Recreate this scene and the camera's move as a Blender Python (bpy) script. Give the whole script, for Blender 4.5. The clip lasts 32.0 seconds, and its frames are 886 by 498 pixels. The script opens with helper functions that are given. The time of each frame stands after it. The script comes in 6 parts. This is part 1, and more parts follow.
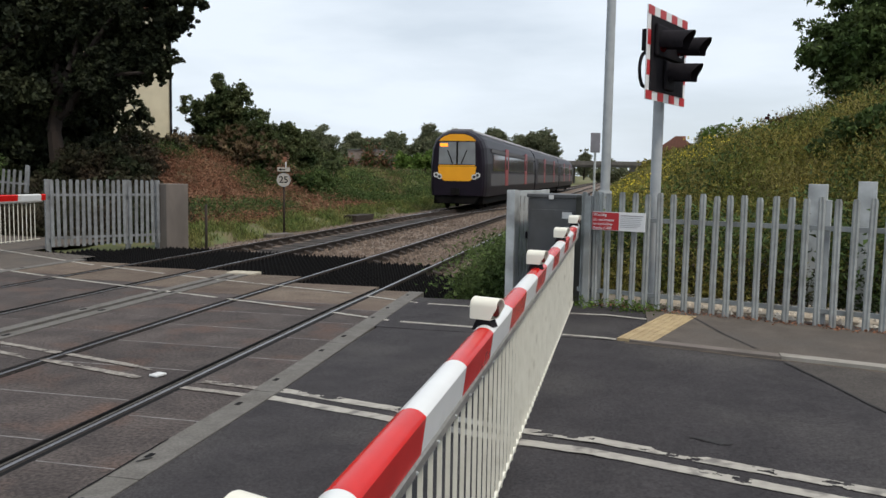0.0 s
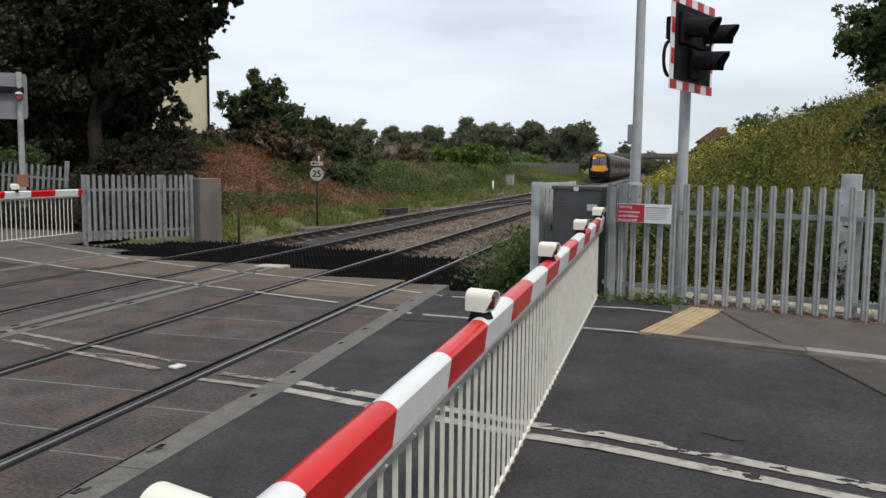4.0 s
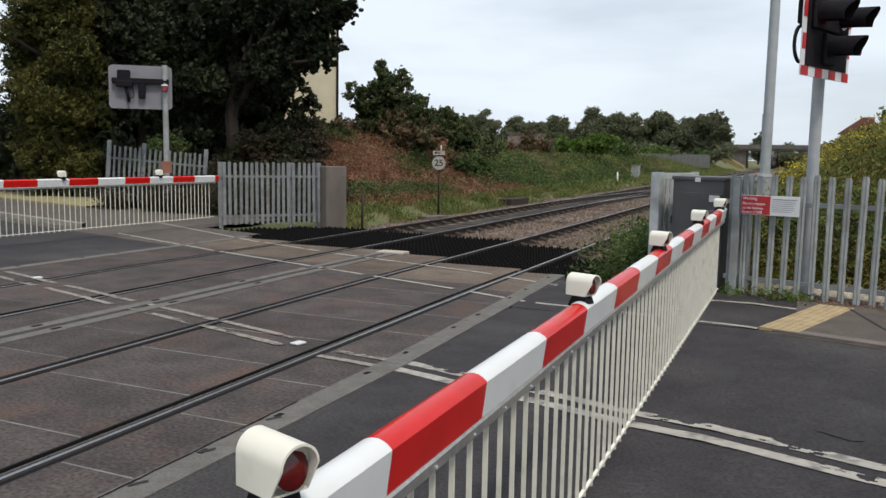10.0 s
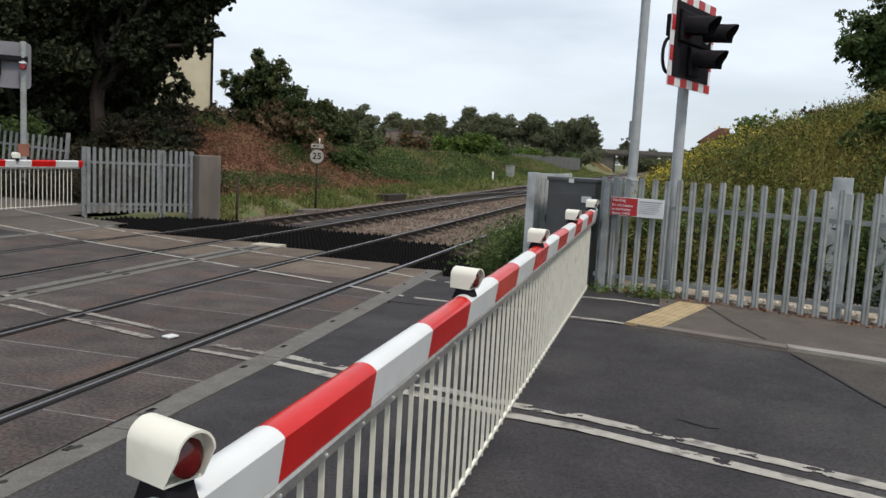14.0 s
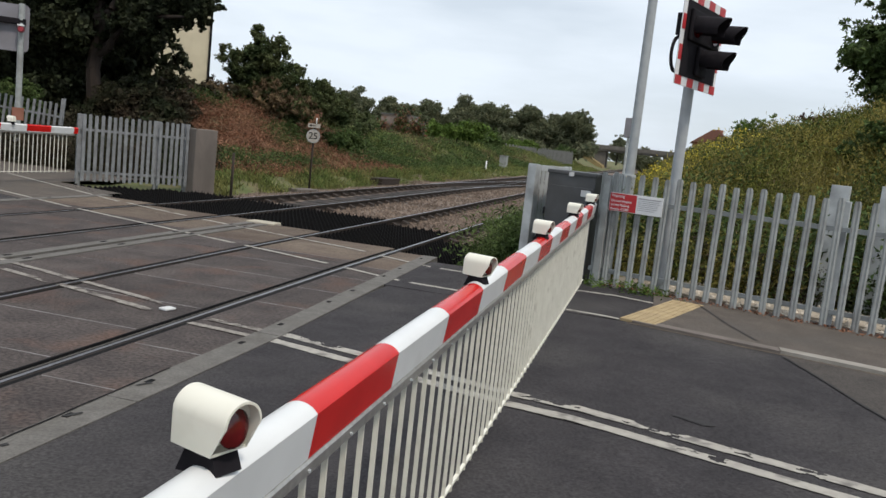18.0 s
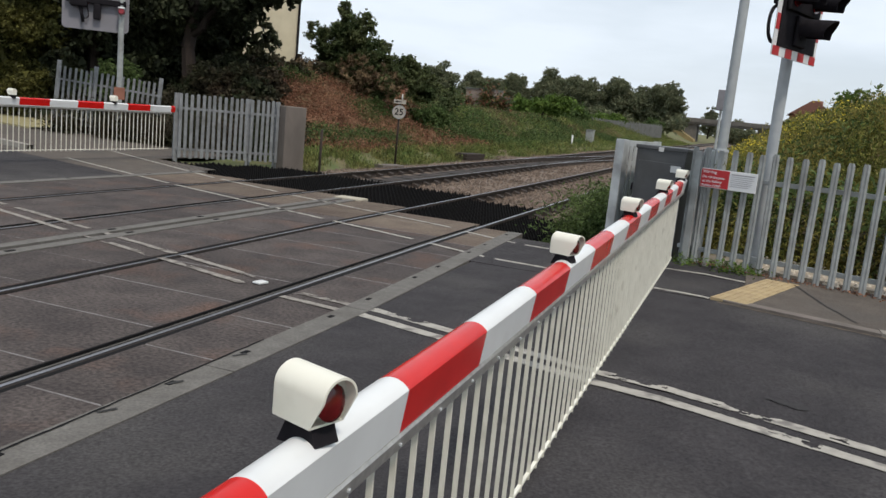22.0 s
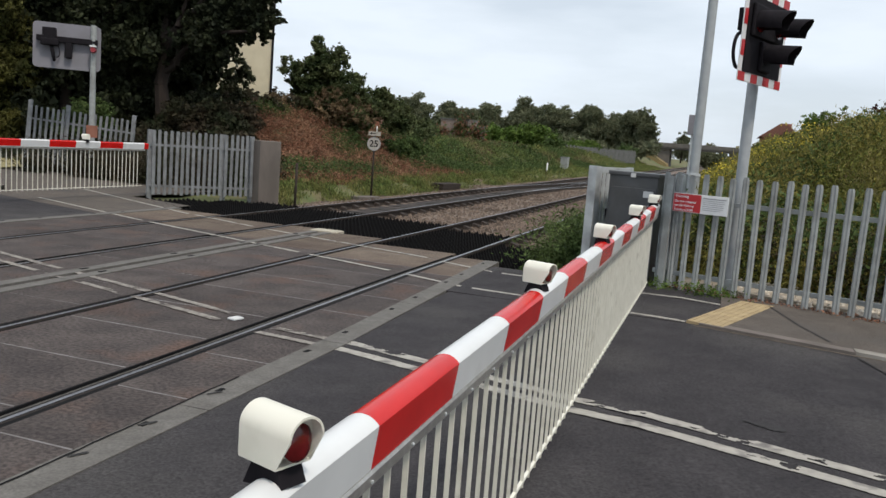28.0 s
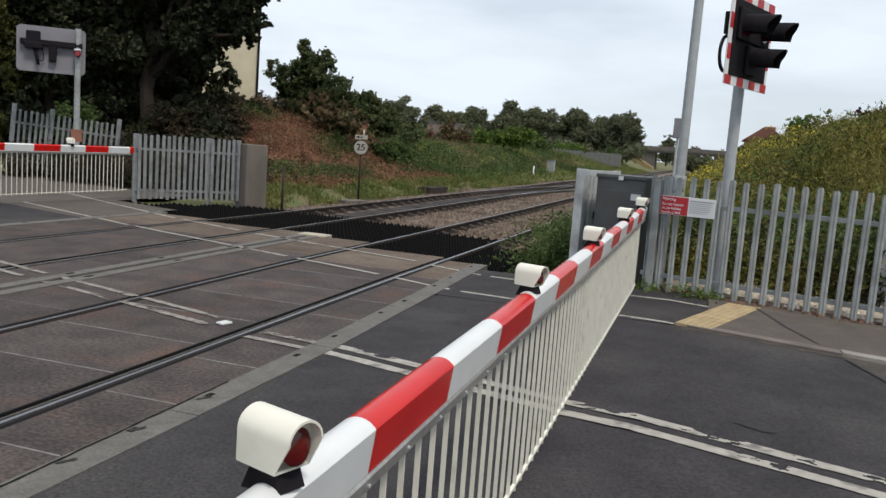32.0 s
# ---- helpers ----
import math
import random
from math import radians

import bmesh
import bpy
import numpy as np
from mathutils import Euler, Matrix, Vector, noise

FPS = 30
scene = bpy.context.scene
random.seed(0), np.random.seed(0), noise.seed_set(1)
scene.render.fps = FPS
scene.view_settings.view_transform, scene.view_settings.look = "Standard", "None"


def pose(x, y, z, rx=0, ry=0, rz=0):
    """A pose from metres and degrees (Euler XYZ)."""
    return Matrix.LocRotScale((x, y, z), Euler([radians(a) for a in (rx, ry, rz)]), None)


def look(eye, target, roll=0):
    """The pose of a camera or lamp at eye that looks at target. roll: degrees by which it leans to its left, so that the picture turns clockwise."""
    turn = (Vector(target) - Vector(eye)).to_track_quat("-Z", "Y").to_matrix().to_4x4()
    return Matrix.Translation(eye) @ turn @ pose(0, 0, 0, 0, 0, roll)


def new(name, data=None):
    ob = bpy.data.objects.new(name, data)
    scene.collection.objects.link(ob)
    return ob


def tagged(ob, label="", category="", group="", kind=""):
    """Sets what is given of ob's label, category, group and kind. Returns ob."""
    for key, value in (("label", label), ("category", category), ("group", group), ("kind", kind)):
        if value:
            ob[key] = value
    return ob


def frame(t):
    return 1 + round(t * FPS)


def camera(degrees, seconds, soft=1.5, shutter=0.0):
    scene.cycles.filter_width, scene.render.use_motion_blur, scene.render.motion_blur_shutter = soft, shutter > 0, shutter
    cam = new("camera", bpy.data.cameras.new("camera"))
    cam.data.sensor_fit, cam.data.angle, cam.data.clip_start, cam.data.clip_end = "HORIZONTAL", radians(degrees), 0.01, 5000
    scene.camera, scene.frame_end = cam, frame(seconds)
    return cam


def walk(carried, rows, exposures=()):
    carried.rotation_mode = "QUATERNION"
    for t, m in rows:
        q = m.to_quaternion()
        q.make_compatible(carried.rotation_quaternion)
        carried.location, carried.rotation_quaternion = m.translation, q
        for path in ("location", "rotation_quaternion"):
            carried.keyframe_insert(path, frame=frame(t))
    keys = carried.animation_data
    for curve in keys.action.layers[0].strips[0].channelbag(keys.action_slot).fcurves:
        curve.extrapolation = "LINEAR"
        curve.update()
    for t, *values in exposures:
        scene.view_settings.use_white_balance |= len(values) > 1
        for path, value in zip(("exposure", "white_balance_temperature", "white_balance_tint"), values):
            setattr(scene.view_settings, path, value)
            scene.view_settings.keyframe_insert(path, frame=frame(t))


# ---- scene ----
cam = camera(56.99, 32.0)
PATH = [
    (0, (0.542, 0.912, 1.637), (0.109, 2.856, 1.455), 1.0),
    (0.5, (0.577, 0.97, 1.627), (0.18, 2.918, 1.407), 0.8),
    (1, (0.655, 1.006, 1.625), (0.23, 2.945, 1.379), 0.8),
    (1.5, (0.735, 1.021, 1.615), (0.198, 2.928, 1.345), 0.7),
    (2, (0.725, 1.017, 1.618), (0.161, 2.917, 1.35), 0.5),
    (2.5, (0.709, 1.004, 1.625), (0.183, 2.921, 1.403), 0.9),
    (3, (0.712, 0.997, 1.625), (0.19, 2.917, 1.423), 0.7),
    (3.5, (0.713, 0.993, 1.627), (0.19, 2.914, 1.429), 0.5),
    (5.5, (0.678, 0.994, 1.622), (0.144, 2.908, 1.401), 1.2),
    (6, (0.679, 0.987, 1.626), (0.138, 2.898, 1.39), 1.0),
    (6.5, (0.676, 0.981, 1.627), (0.109, 2.884, 1.386), 0.8),
    (7, (0.679, 0.976, 1.622), (0.097, 2.875, 1.387), 1.0),
    (7.5, (0.675, 0.963, 1.618), (0.094, 2.862, 1.381), 1.4),
    (8, (0.665, 0.935, 1.61), (0.1, 2.837, 1.359), 1.9),
    (8.5, (0.691, 0.917, 1.612), (0.074, 2.802, 1.356), 1.7),
    (9, (0.762, 0.913, 1.602), (0.01, 2.75, 1.361), 2.0),
    (9.5, (0.809, 0.922, 1.599), (0.046, 2.758, 1.376), 1.9),
    (10, (0.813, 0.928, 1.606), (0.009, 2.746, 1.38), 1.0),
    (10.5, (0.779, 0.908, 1.605), (0.092, 2.772, 1.377), 1.3),
    (11, (0.767, 0.894, 1.599), (0.158, 2.782, 1.35), 1.9),
    (11.5, (0.778, 0.897, 1.597), (0.208, 2.8, 1.36), 2.4),
    (12, (0.786, 0.893, 1.598), (0.223, 2.797, 1.357), 2.5),
    (12.5, (0.786, 0.893, 1.598), (0.243, 2.804, 1.37), 2.6),
    (13, (0.785, 0.887, 1.598), (0.262, 2.806, 1.382), 3.0),
    (13.5, (0.784, 0.881, 1.596), (0.265, 2.799, 1.37), 3.1),
    (14, (0.781, 0.884, 1.594), (0.264, 2.803, 1.369), 3.1),
    (14.5, (0.774, 0.878, 1.594), (0.265, 2.798, 1.363), 3.3),
    (16.5, (0.703, 0.853, 1.591), (0.176, 2.773, 1.405), 5.8),
    (17, (0.687, 0.845, 1.585), (0.202, 2.77, 1.346), 7.8),
    (17.5, (0.687, 0.838, 1.583), (0.216, 2.767, 1.337), 6.9),
    (18, (0.676, 0.842, 1.582), (0.192, 2.765, 1.328), 6.2),
    (18.5, (0.679, 0.842, 1.599), (0.183, 2.759, 1.317), 5.9),
    (19, (0.672, 0.85, 1.595), (0.078, 2.729, 1.257), 6.3),
    (19.5, (0.676, 0.857, 1.594), (0.056, 2.716, 1.193), 6.6),
    (20, (0.675, 0.846, 1.596), (0.014, 2.694, 1.213), 6.0),
    (20.5, (0.656, 0.839, 1.588), (-0.054, 2.664, 1.183), 6.5),
    (21, (0.657, 0.83, 1.591), (-0.077, 2.643, 1.176), 6.2),
    (21.5, (0.668, 0.82, 1.597), (-0.036, 2.656, 1.231), 5.6),
    (22, (0.669, 0.816, 1.597), (-0.001, 2.67, 1.262), 5.7),
    (22.5, (0.668, 0.811, 1.601), (0.007, 2.675, 1.299), 6.2),
    (23, (0.668, 0.814, 1.601), (0.02, 2.682, 1.304), 6.2),
    (23.5, (0.671, 0.816, 1.601), (0.031, 2.688, 1.306), 5.9),
    (24, (0.674, 0.817, 1.602), (0.038, 2.69, 1.305), 5.6),
    (24.5, (0.672, 0.819, 1.601), (0.04, 2.693, 1.302), 5.5),
    (25, (0.672, 0.825, 1.597), (0.042, 2.698, 1.287), 5.4),
    (25.5, (0.677, 0.825, 1.599), (0.056, 2.702, 1.297), 5.2),
    (27.5, (0.688, 0.824, 1.603), (0.047, 2.697, 1.32), 4.8),
    (28, (0.692, 0.829, 1.606), (0.061, 2.709, 1.347), 4.4),
    (28.5, (0.693, 0.827, 1.607), (0.102, 2.723, 1.373), 4.0),
    (29, (0.698, 0.824, 1.608), (0.15, 2.733, 1.374), 4.1),
    (29.5, (0.7, 0.82, 1.607), (0.165, 2.733, 1.37), 4.2),
    (30, (0.701, 0.824, 1.606), (0.209, 2.75, 1.381), 4.4),
    (30.5, (0.697, 0.818, 1.61), (0.184, 2.737, 1.379), 3.7),
    (31, (0.693, 0.82, 1.605), (0.071, 2.702, 1.34), 2.8),
    (31.5, (0.69, 0.822, 1.606), (0.09, 2.715, 1.367), 4.2),
    (32, (0.671, 0.825, 1.602), (0.07, 2.716, 1.354), 4.3),
]
walk(cam, [(t, look(eye, target, roll)) for t, eye, target, roll in PATH])


# ---- light ----
SUN_ELEV, SUN_AZ = radians(58), radians(130)
world = bpy.data.worlds.new("sky")
scene.world = world
world.use_nodes = True
wn, wl = world.node_tree.nodes, world.node_tree.links
wn.clear()
w_out, w_bg, w_sky = wn.new("ShaderNodeOutputWorld"), wn.new("ShaderNodeBackground"), wn.new("ShaderNodeTexSky")
w_sky.sky_type, w_sky.sun_disc = "NISHITA", False
w_sky.sun_elevation, w_sky.sun_rotation = SUN_ELEV, SUN_AZ
w_sky.air_density, w_sky.dust_density, w_sky.ozone_density = 1.0, 2.0, 1.0
w_co, w_map, w_noise, w_ramp, w_mix = (wn.new("ShaderNodeTexCoord"), wn.new("ShaderNodeMapping"), wn.new("ShaderNodeTexNoise"),
                                       wn.new("ShaderNodeValToRGB"), wn.new("ShaderNodeMix"))
w_map.inputs["Scale"].default_value = (1.5, 2.6, 7.0)
w_noise.inputs["Scale"].default_value, w_noise.inputs["Detail"].default_value = 1.6, 6.0
w_ramp.color_ramp.elements[0].position, w_ramp.color_ramp.elements[1].position = 0.36, 0.60
w_ramp.color_ramp.elements[0].color = (0.70, 0.70, 0.70, 1)
w_ramp.color_ramp.elements[1].color = (1.0, 1.0, 1.0, 1)
w_mix.data_type = "RGBA"
w_mix.inputs["B"].default_value = (9.3, 10.25, 11.3, 1)
wl.new(w_co.outputs["Generated"], w_map.inputs["Vector"])
wl.new(w_map.outputs["Vector"], w_noise.inputs["Vector"])
wl.new(w_noise.outputs["Fac"], w_ramp.inputs["Fac"])
wl.new(w_ramp.outputs["Color"], w_mix.inputs["Factor"])
wl.new(w_sky.outputs["Color"], w_mix.inputs["A"])
wl.new(w_mix.outputs["Result"], w_bg.inputs["Color"])
w_bg.inputs["Strength"].default_value = 0.092
wl.new(w_bg.outputs["Background"], w_out.inputs["Surface"])

sun_data = bpy.data.lights.new("sun", "SUN")
sun_data.energy, sun_data.angle, sun_data.color = 2.45, radians(8), (1.0, 0.91, 0.79)
sun = new("sun", sun_data)
sun.matrix_world = look(Vector((math.sin(SUN_AZ) * math.cos(SUN_ELEV), math.cos(SUN_AZ) * math.cos(SUN_ELEV), math.sin(SUN_ELEV))) * 60, (0, 0, 0))
scene.view_settings.exposure = 0.0

# ---- materials ----
def material(name, col, col2=None, rough=0.7, metal=0.0, scale=6.0, detail=6.0, bump=0.0, bump_scale=60.0, spec=0.4, streak=None, random_tint=0.0,
             stain=None, stain_scale=1.2, stain_lo=0.5, stain_hi=0.7, translucent=0.0, emit=0.0, island=0.0, grain=0.0, grain_scale=80.0):
    """A procedural surface: two colours mixed by noise, an optional stain at a larger scale, and fine relief. Sizes in metres."""
    m = bpy.data.materials.new(name)
    m.use_nodes = True
    nt = m.node_tree
    n, l = nt.nodes, nt.links
    b = n["Principled BSDF"]
    co = n.new("ShaderNodeTexCoord")
    mp = n.new("ShaderNodeMapping")
    if streak:
        mp.inputs["Scale"].default_value = streak
    geo = n.new("ShaderNodeNewGeometry")
    l.new(geo.outputs["Position"], mp.inputs["Vector"])
    no = n.new("ShaderNodeTexNoise")
    no.inputs["Scale"].default_value, no.inputs["Detail"].default_value = scale, detail
    l.new(mp.outputs["Vector"], no.inputs["Vector"])
    rp = n.new("ShaderNodeValToRGB")
    rp.color_ramp.elements[0].position, rp.color_ramp.elements[1].position = 0.35, 0.68
    rp.color_ramp.elements[0].color = (*col, 1)
    rp.color_ramp.elements[1].color = (*(col2 or [c * 0.8 for c in col]), 1)
    l.new(no.outputs["Fac"], rp.inputs["Fac"])
    out = rp.outputs["Color"]
    if stain:
        n2 = n.new("ShaderNodeTexNoise")
        n2.inputs["Scale"].default_value, n2.inputs["Detail"].default_value = stain_scale, 8.0
        l.new(mp.outputs["Vector"], n2.inputs["Vector"])
        r2 = n.new("ShaderNodeMapRange")
        r2.inputs["From Min"].default_value, r2.inputs["From Max"].default_value = stain_lo, stain_hi
        l.new(n2.outputs["Fac"], r2.inputs["Value"])
        mx = n.new("ShaderNodeMix")
        mx.data_type = "RGBA"
        mx.inputs["B"].default_value = (*stain, 1)
        l.new(r2.outputs["Result"], mx.inputs["Factor"])
        l.new(out, mx.inputs["A"])
        out = mx.outputs["Result"]
    if grain:
        ng = n.new("ShaderNodeTexNoise")
        ng.inputs["Scale"].default_value, ng.inputs["Detail"].default_value = grain_scale, 3.0
        l.new(geo.outputs["Position"], ng.inputs["Vector"])
        rg = n.new("ShaderNodeMapRange")
        rg.inputs["From Min"].default_value, rg.inputs["From Max"].default_value = 0.3, 0.72
        rg.inputs["To Min"].default_value, rg.inputs["To Max"].default_value = 1 - grain, 1 + grain
        l.new(ng.outputs["Fac"], rg.inputs["Value"])
        hg = n.new("ShaderNodeHueSaturation")
        l.new(rg.outputs["Result"], hg.inputs["Value"])
        l.new(out, hg.inputs["Color"])
        out = hg.outputs["Color"]
    if random_tint or island:
        hs = n.new("ShaderNodeHueSaturation")
        mr = n.new("ShaderNodeMapRange")
        k = random_tint or island
        mr.inputs["To Min"].default_value, mr.inputs["To Max"].default_value = 1 - k, 1 + k
        if island:
            l.new(geo.outputs["Random Per Island"], mr.inputs["Value"])
        else:
            oi = n.new("ShaderNodeObjectInfo")
            l.new(oi.outputs["Random"], mr.inputs["Value"])
        l.new(mr.outputs["Result"], hs.inputs["Value"])
        l.new(out, hs.inputs["Color"])
        out = hs.outputs["Color"]
    l.new(out, b.inputs["Base Color"])
    b.inputs["Roughness"].default_value, b.inputs["Metallic"].default_value = rough, metal
    b.inputs["Specular IOR Level"].default_value = spec
    if bump:
        nb = n.new("ShaderNodeTexNoise")
        nb.inputs["Scale"].default_value, nb.inputs["Detail"].default_value = bump_scale, 5.0
        l.new(geo.outputs["Position"], nb.inputs["Vector"])
        bp = n.new("ShaderNodeBump")
        bp.inputs["Strength"].default_value, bp.inputs["Distance"].default_value = bump, 0.01
        l.new(nb.outputs["Fac"], bp.inputs["Height"])
        l.new(bp.outputs["Normal"], b.inputs["Normal"])
    if translucent:
        tr = n.new("ShaderNodeBsdfTranslucent")
        ms = n.new("ShaderNodeMixShader")
        ms.inputs["Fac"].default_value = translucent
        l.new(out, tr.inputs["Color"])
        l.new(b.outputs["BSDF"], ms.inputs[1])
        l.new(tr.outputs["BSDF"], ms.inputs[2])
        l.new(ms.outputs["Shader"], n["Material Output"].inputs["Surface"])
    if emit:
        b.inputs["Emission Color"].default_value, b.inputs["Emission Strength"].default_value = (*col, 1), emit
    return m


ASPHALT = material("asphalt", (0.030, 0.0275, 0.030), (0.044, 0.0405, 0.043), 0.9, scale=3, grain=0.42, grain_scale=60, bump=0.5, bump_scale=220, spec=0.25, stain=(0.062, 0.058, 0.057), stain_scale=0.7)
PAVING = material("footway_asphalt", (0.088, 0.076, 0.067), (0.118, 0.101, 0.088), 0.92, scale=4, grain=0.2, grain_scale=60, bump=0.5, bump_scale=200, spec=0.2, stain=(0.075, 0.07, 0.066), stain_scale=1.0)
DECK = material("crossing_deck", (0.048, 0.0395, 0.038), (0.080, 0.066, 0.061), 0.85, scale=2.6, detail=9, grain=0.50, grain_scale=38, bump=0.5, bump_scale=120, spec=0.25, stain=(0.092, 0.058, 0.046), stain_scale=1.5, stain_lo=0.54, stain_hi=0.72, random_tint=0.16)
DECK_DUSTY = material("dusty_crossing_deck", (0.105, 0.080, 0.064), (0.150, 0.120, 0.094), 0.9, scale=2.6, detail=9, grain=0.42, grain_scale=40, bump=0.5, bump_scale=120, spec=0.2, stain=(0.085, 0.062, 0.050), stain_scale=1.3, random_tint=0.12)
CONCRETE = material("concrete", (0.30, 0.28, 0.25), (0.22, 0.205, 0.18), 0.9, scale=5, bump=0.4, bump_scale=90, stain=(0.17, 0.155, 0.135), stain_scale=1.5)
PALE_BLOCK = material("pale_concrete", (0.42, 0.385, 0.31), (0.33, 0.30, 0.24), 0.9, scale=9, bump=0.4, bump_scale=90)
STRIP = material("deck_edge_strip", (0.135, 0.127, 0.117), (0.10, 0.093, 0.085), 0.85, scale=8, grain=0.2, grain_scale=60, bump=0.3, stain=(0.10, 0.092, 0.082), stain_scale=2.5)
LINE = material("road_paint", (0.37, 0.35, 0.31), (0.27, 0.255, 0.23), 0.8, scale=14, bump=0.3, bump_scale=150, stain=(0.15, 0.14, 0.13), stain_scale=7, stain_lo=0.55, stain_hi=0.68)
LINE_WORN = material("worn_road_paint", (0.27, 0.25, 0.22), (0.18, 0.16, 0.145), 0.85, scale=16, grain=0.3, grain_scale=70, bump=0.3, bump_scale=150, stain=(0.10, 0.085, 0.075), stain_scale=8, stain_lo=0.50, stain_hi=0.66)
TACTILE = material("buff_tactile", (0.40, 0.31, 0.175), (0.31, 0.235, 0.135), 0.9, scale=7, bump=0.3, random_tint=0.06)
RAIL = material("rail_head", (0.34, 0.34, 0.36), (0.24, 0.24, 0.26), 0.38, metal=0.9, scale=30)
RAIL_EDGE = material("rail_head_edge", (0.020, 0.017, 0.016), (0.032, 0.026, 0.023), 0.75, scale=25, spec=0.15)
RAIL_SIDE = material("rail_web_rust", (0.024, 0.018, 0.015), (0.04, 0.028, 0.021), 0.9, scale=20, bump=0.3)
RUBBER = material("flangeway_rubber", (0.008, 0.008, 0.009), (0.013, 0.013, 0.013), 0.9, scale=30, spec=0.1)
GUARD = material("guard_rubber", (0.0030, 0.0030, 0.0034), (0.006, 0.0056, 0.0056), 0.9, scale=20, spec=0.1)
BALLAST = material("ballast", (0.175, 0.132, 0.105), (0.10, 0.075, 0.058), 0.95, scale=9, bump=0.6, bump_scale=35, stain=(0.075, 0.055, 0.042), stain_scale=0.8, island=0.35)
# much darker bed between the far rails, also used on the far sleepers
DARK_BED = material("dark_track_bed", (0.028, 0.022, 0.019), (0.016, 0.013, 0.012), 0.85, scale=7, bump=0.6, bump_scale=35, stain=(0.055, 0.042, 0.033), stain_scale=1.2, island=0.3)
SLEEPER = material("sleeper", (0.15, 0.115, 0.088), (0.09, 0.07, 0.055), 0.95, scale=7, bump=0.4, random_tint=0.15)
MAST = material("zinc_column", (0.36, 0.38, 0.395), (0.30, 0.32, 0.335), 0.6, scale=7, bump=0.05, spec=0.4)
OLD_CONCRETE = material("old_concrete", (0.155, 0.132, 0.118), (0.11, 0.095, 0.085), 0.92, scale=4, bump=0.4, bump_scale=80, stain=(0.10, 0.088, 0.078), stain_scale=1.4, streak=(1, 1, 0.35))
# palisade steel toned down: tree shade on the left fences, put into the colour
SHADED_PALE = material("shaded_palisade_steel", (0.245, 0.255, 0.265), (0.185, 0.192, 0.20), 0.65, metal=0.15, scale=11, stain=(0.15, 0.152, 0.155), stain_scale=3, random_tint=0.08)
SIGN_DIRTY = material("dirty_sign_board", (0.40, 0.375, 0.33), (0.31, 0.285, 0.245), 0.7, scale=9)
OLD_ASPHALT = material("old_asphalt", (0.054, 0.048, 0.045), (0.072, 0.064, 0.058), 0.92, scale=3, grain=0.35, grain_scale=60, bump=0.5, bump_scale=220, spec=0.25, stain=(0.085, 0.076, 0.068), stain_scale=1.2)
SCUFF = material("tyre_scuff", (0.021, 0.0195, 0.021), (0.029, 0.027, 0.028), 0.88, scale=20, grain=0.4, grain_scale=60)
TAR = material("tar_seal", (0.016, 0.015, 0.015), (0.026, 0.024, 0.023), 0.8, scale=14)
JOINT = material("deck_joint", (0.23, 0.22, 0.22), (0.10, 0.088, 0.082), 0.8, scale=5)
GALV = material("galvanised_steel", (0.47, 0.495, 0.505), (0.39, 0.41, 0.42), 0.55, metal=0.15, scale=9, bump=0.06, bump_scale=40, spec=0.5, stain=(0.25, 0.26, 0.265), stain_scale=2.5)
PALE = material("palisade_steel", (0.305, 0.322, 0.318), (0.245, 0.258, 0.254), 0.68, metal=0.05, scale=11, spec=0.35, stain=(0.20, 0.205, 0.20), stain_scale=3, random_tint=0.07)
WHITE = material("white_paint", (0.66, 0.67, 0.67), (0.60, 0.61, 0.61), 0.32, scale=5, spec=0.5, stain=(0.50, 0.50, 0.49), stain_scale=4, stain_lo=0.6, stain_hi=0.8)
CREAM = material("cream_paint", (0.74, 0.72, 0.63), (0.68, 0.66, 0.57), 0.4, scale=5, spec=0.5, stain=(0.58, 0.555, 0.47), stain_scale=6, stain_lo=0.58, stain_hi=0.8)
CREAM_BAR = material("weathered_cream_paint", (0.64, 0.615, 0.53), (0.56, 0.535, 0.455), 0.5, scale=9, spec=0.4, stain=(0.42, 0.39, 0.32), stain_scale=8, stain_lo=0.58, stain_hi=0.8)
RED = material("red_reflective", (0.56, 0.012, 0.010), (0.47, 0.010, 0.008), 0.24, scale=6, spec=0.28)
LENS = material("red_lens", (0.10, 0.004, 0.005), (0.065, 0.003, 0.003), 0.12, scale=40, bump=0.05, bump_scale=90, spec=0.6)
ALLOY = material("bare_alloy", (0.52, 0.505, 0.48), (0.44, 0.43, 0.41), 0.30, metal=0.7, scale=18, grain=0.15, grain_scale=40)
BLACK = material("black_paint", (0.009, 0.008, 0.010), (0.014, 0.012, 0.015), 0.75, scale=20, spec=0.12)
GRIME = material("gutter_grime", (0.11, 0.086, 0.064), (0.06, 0.048, 0.038), 0.95, scale=8)
CABINET = material("grey_cabinet", (0.075, 0.077, 0.08), (0.06, 0.062, 0.065), 0.5, scale=5, spec=0.4, stain=(0.05, 0.05, 0.05), stain_scale=3)
LABEL = material("pale_label", (0.55, 0.56, 0.56), (0.5, 0.5, 0.5), 0.6)
SIGN_RED = material("sign_red", (0.42, 0.02, 0.025), (0.36, 0.018, 0.022), 0.45, scale=4)
SIGN_WHITE = material("sign_white", (0.68, 0.69, 0.70), (0.62, 0.63, 0.64), 0.45, scale=4)
SIGN_GREY = material("sign_back_grey", (0.205, 0.20, 0.225), (0.175, 0.172, 0.19), 0.65, scale=3)
INK = material("grey_ink", (0.30, 0.30, 0.31), None, 0.7)
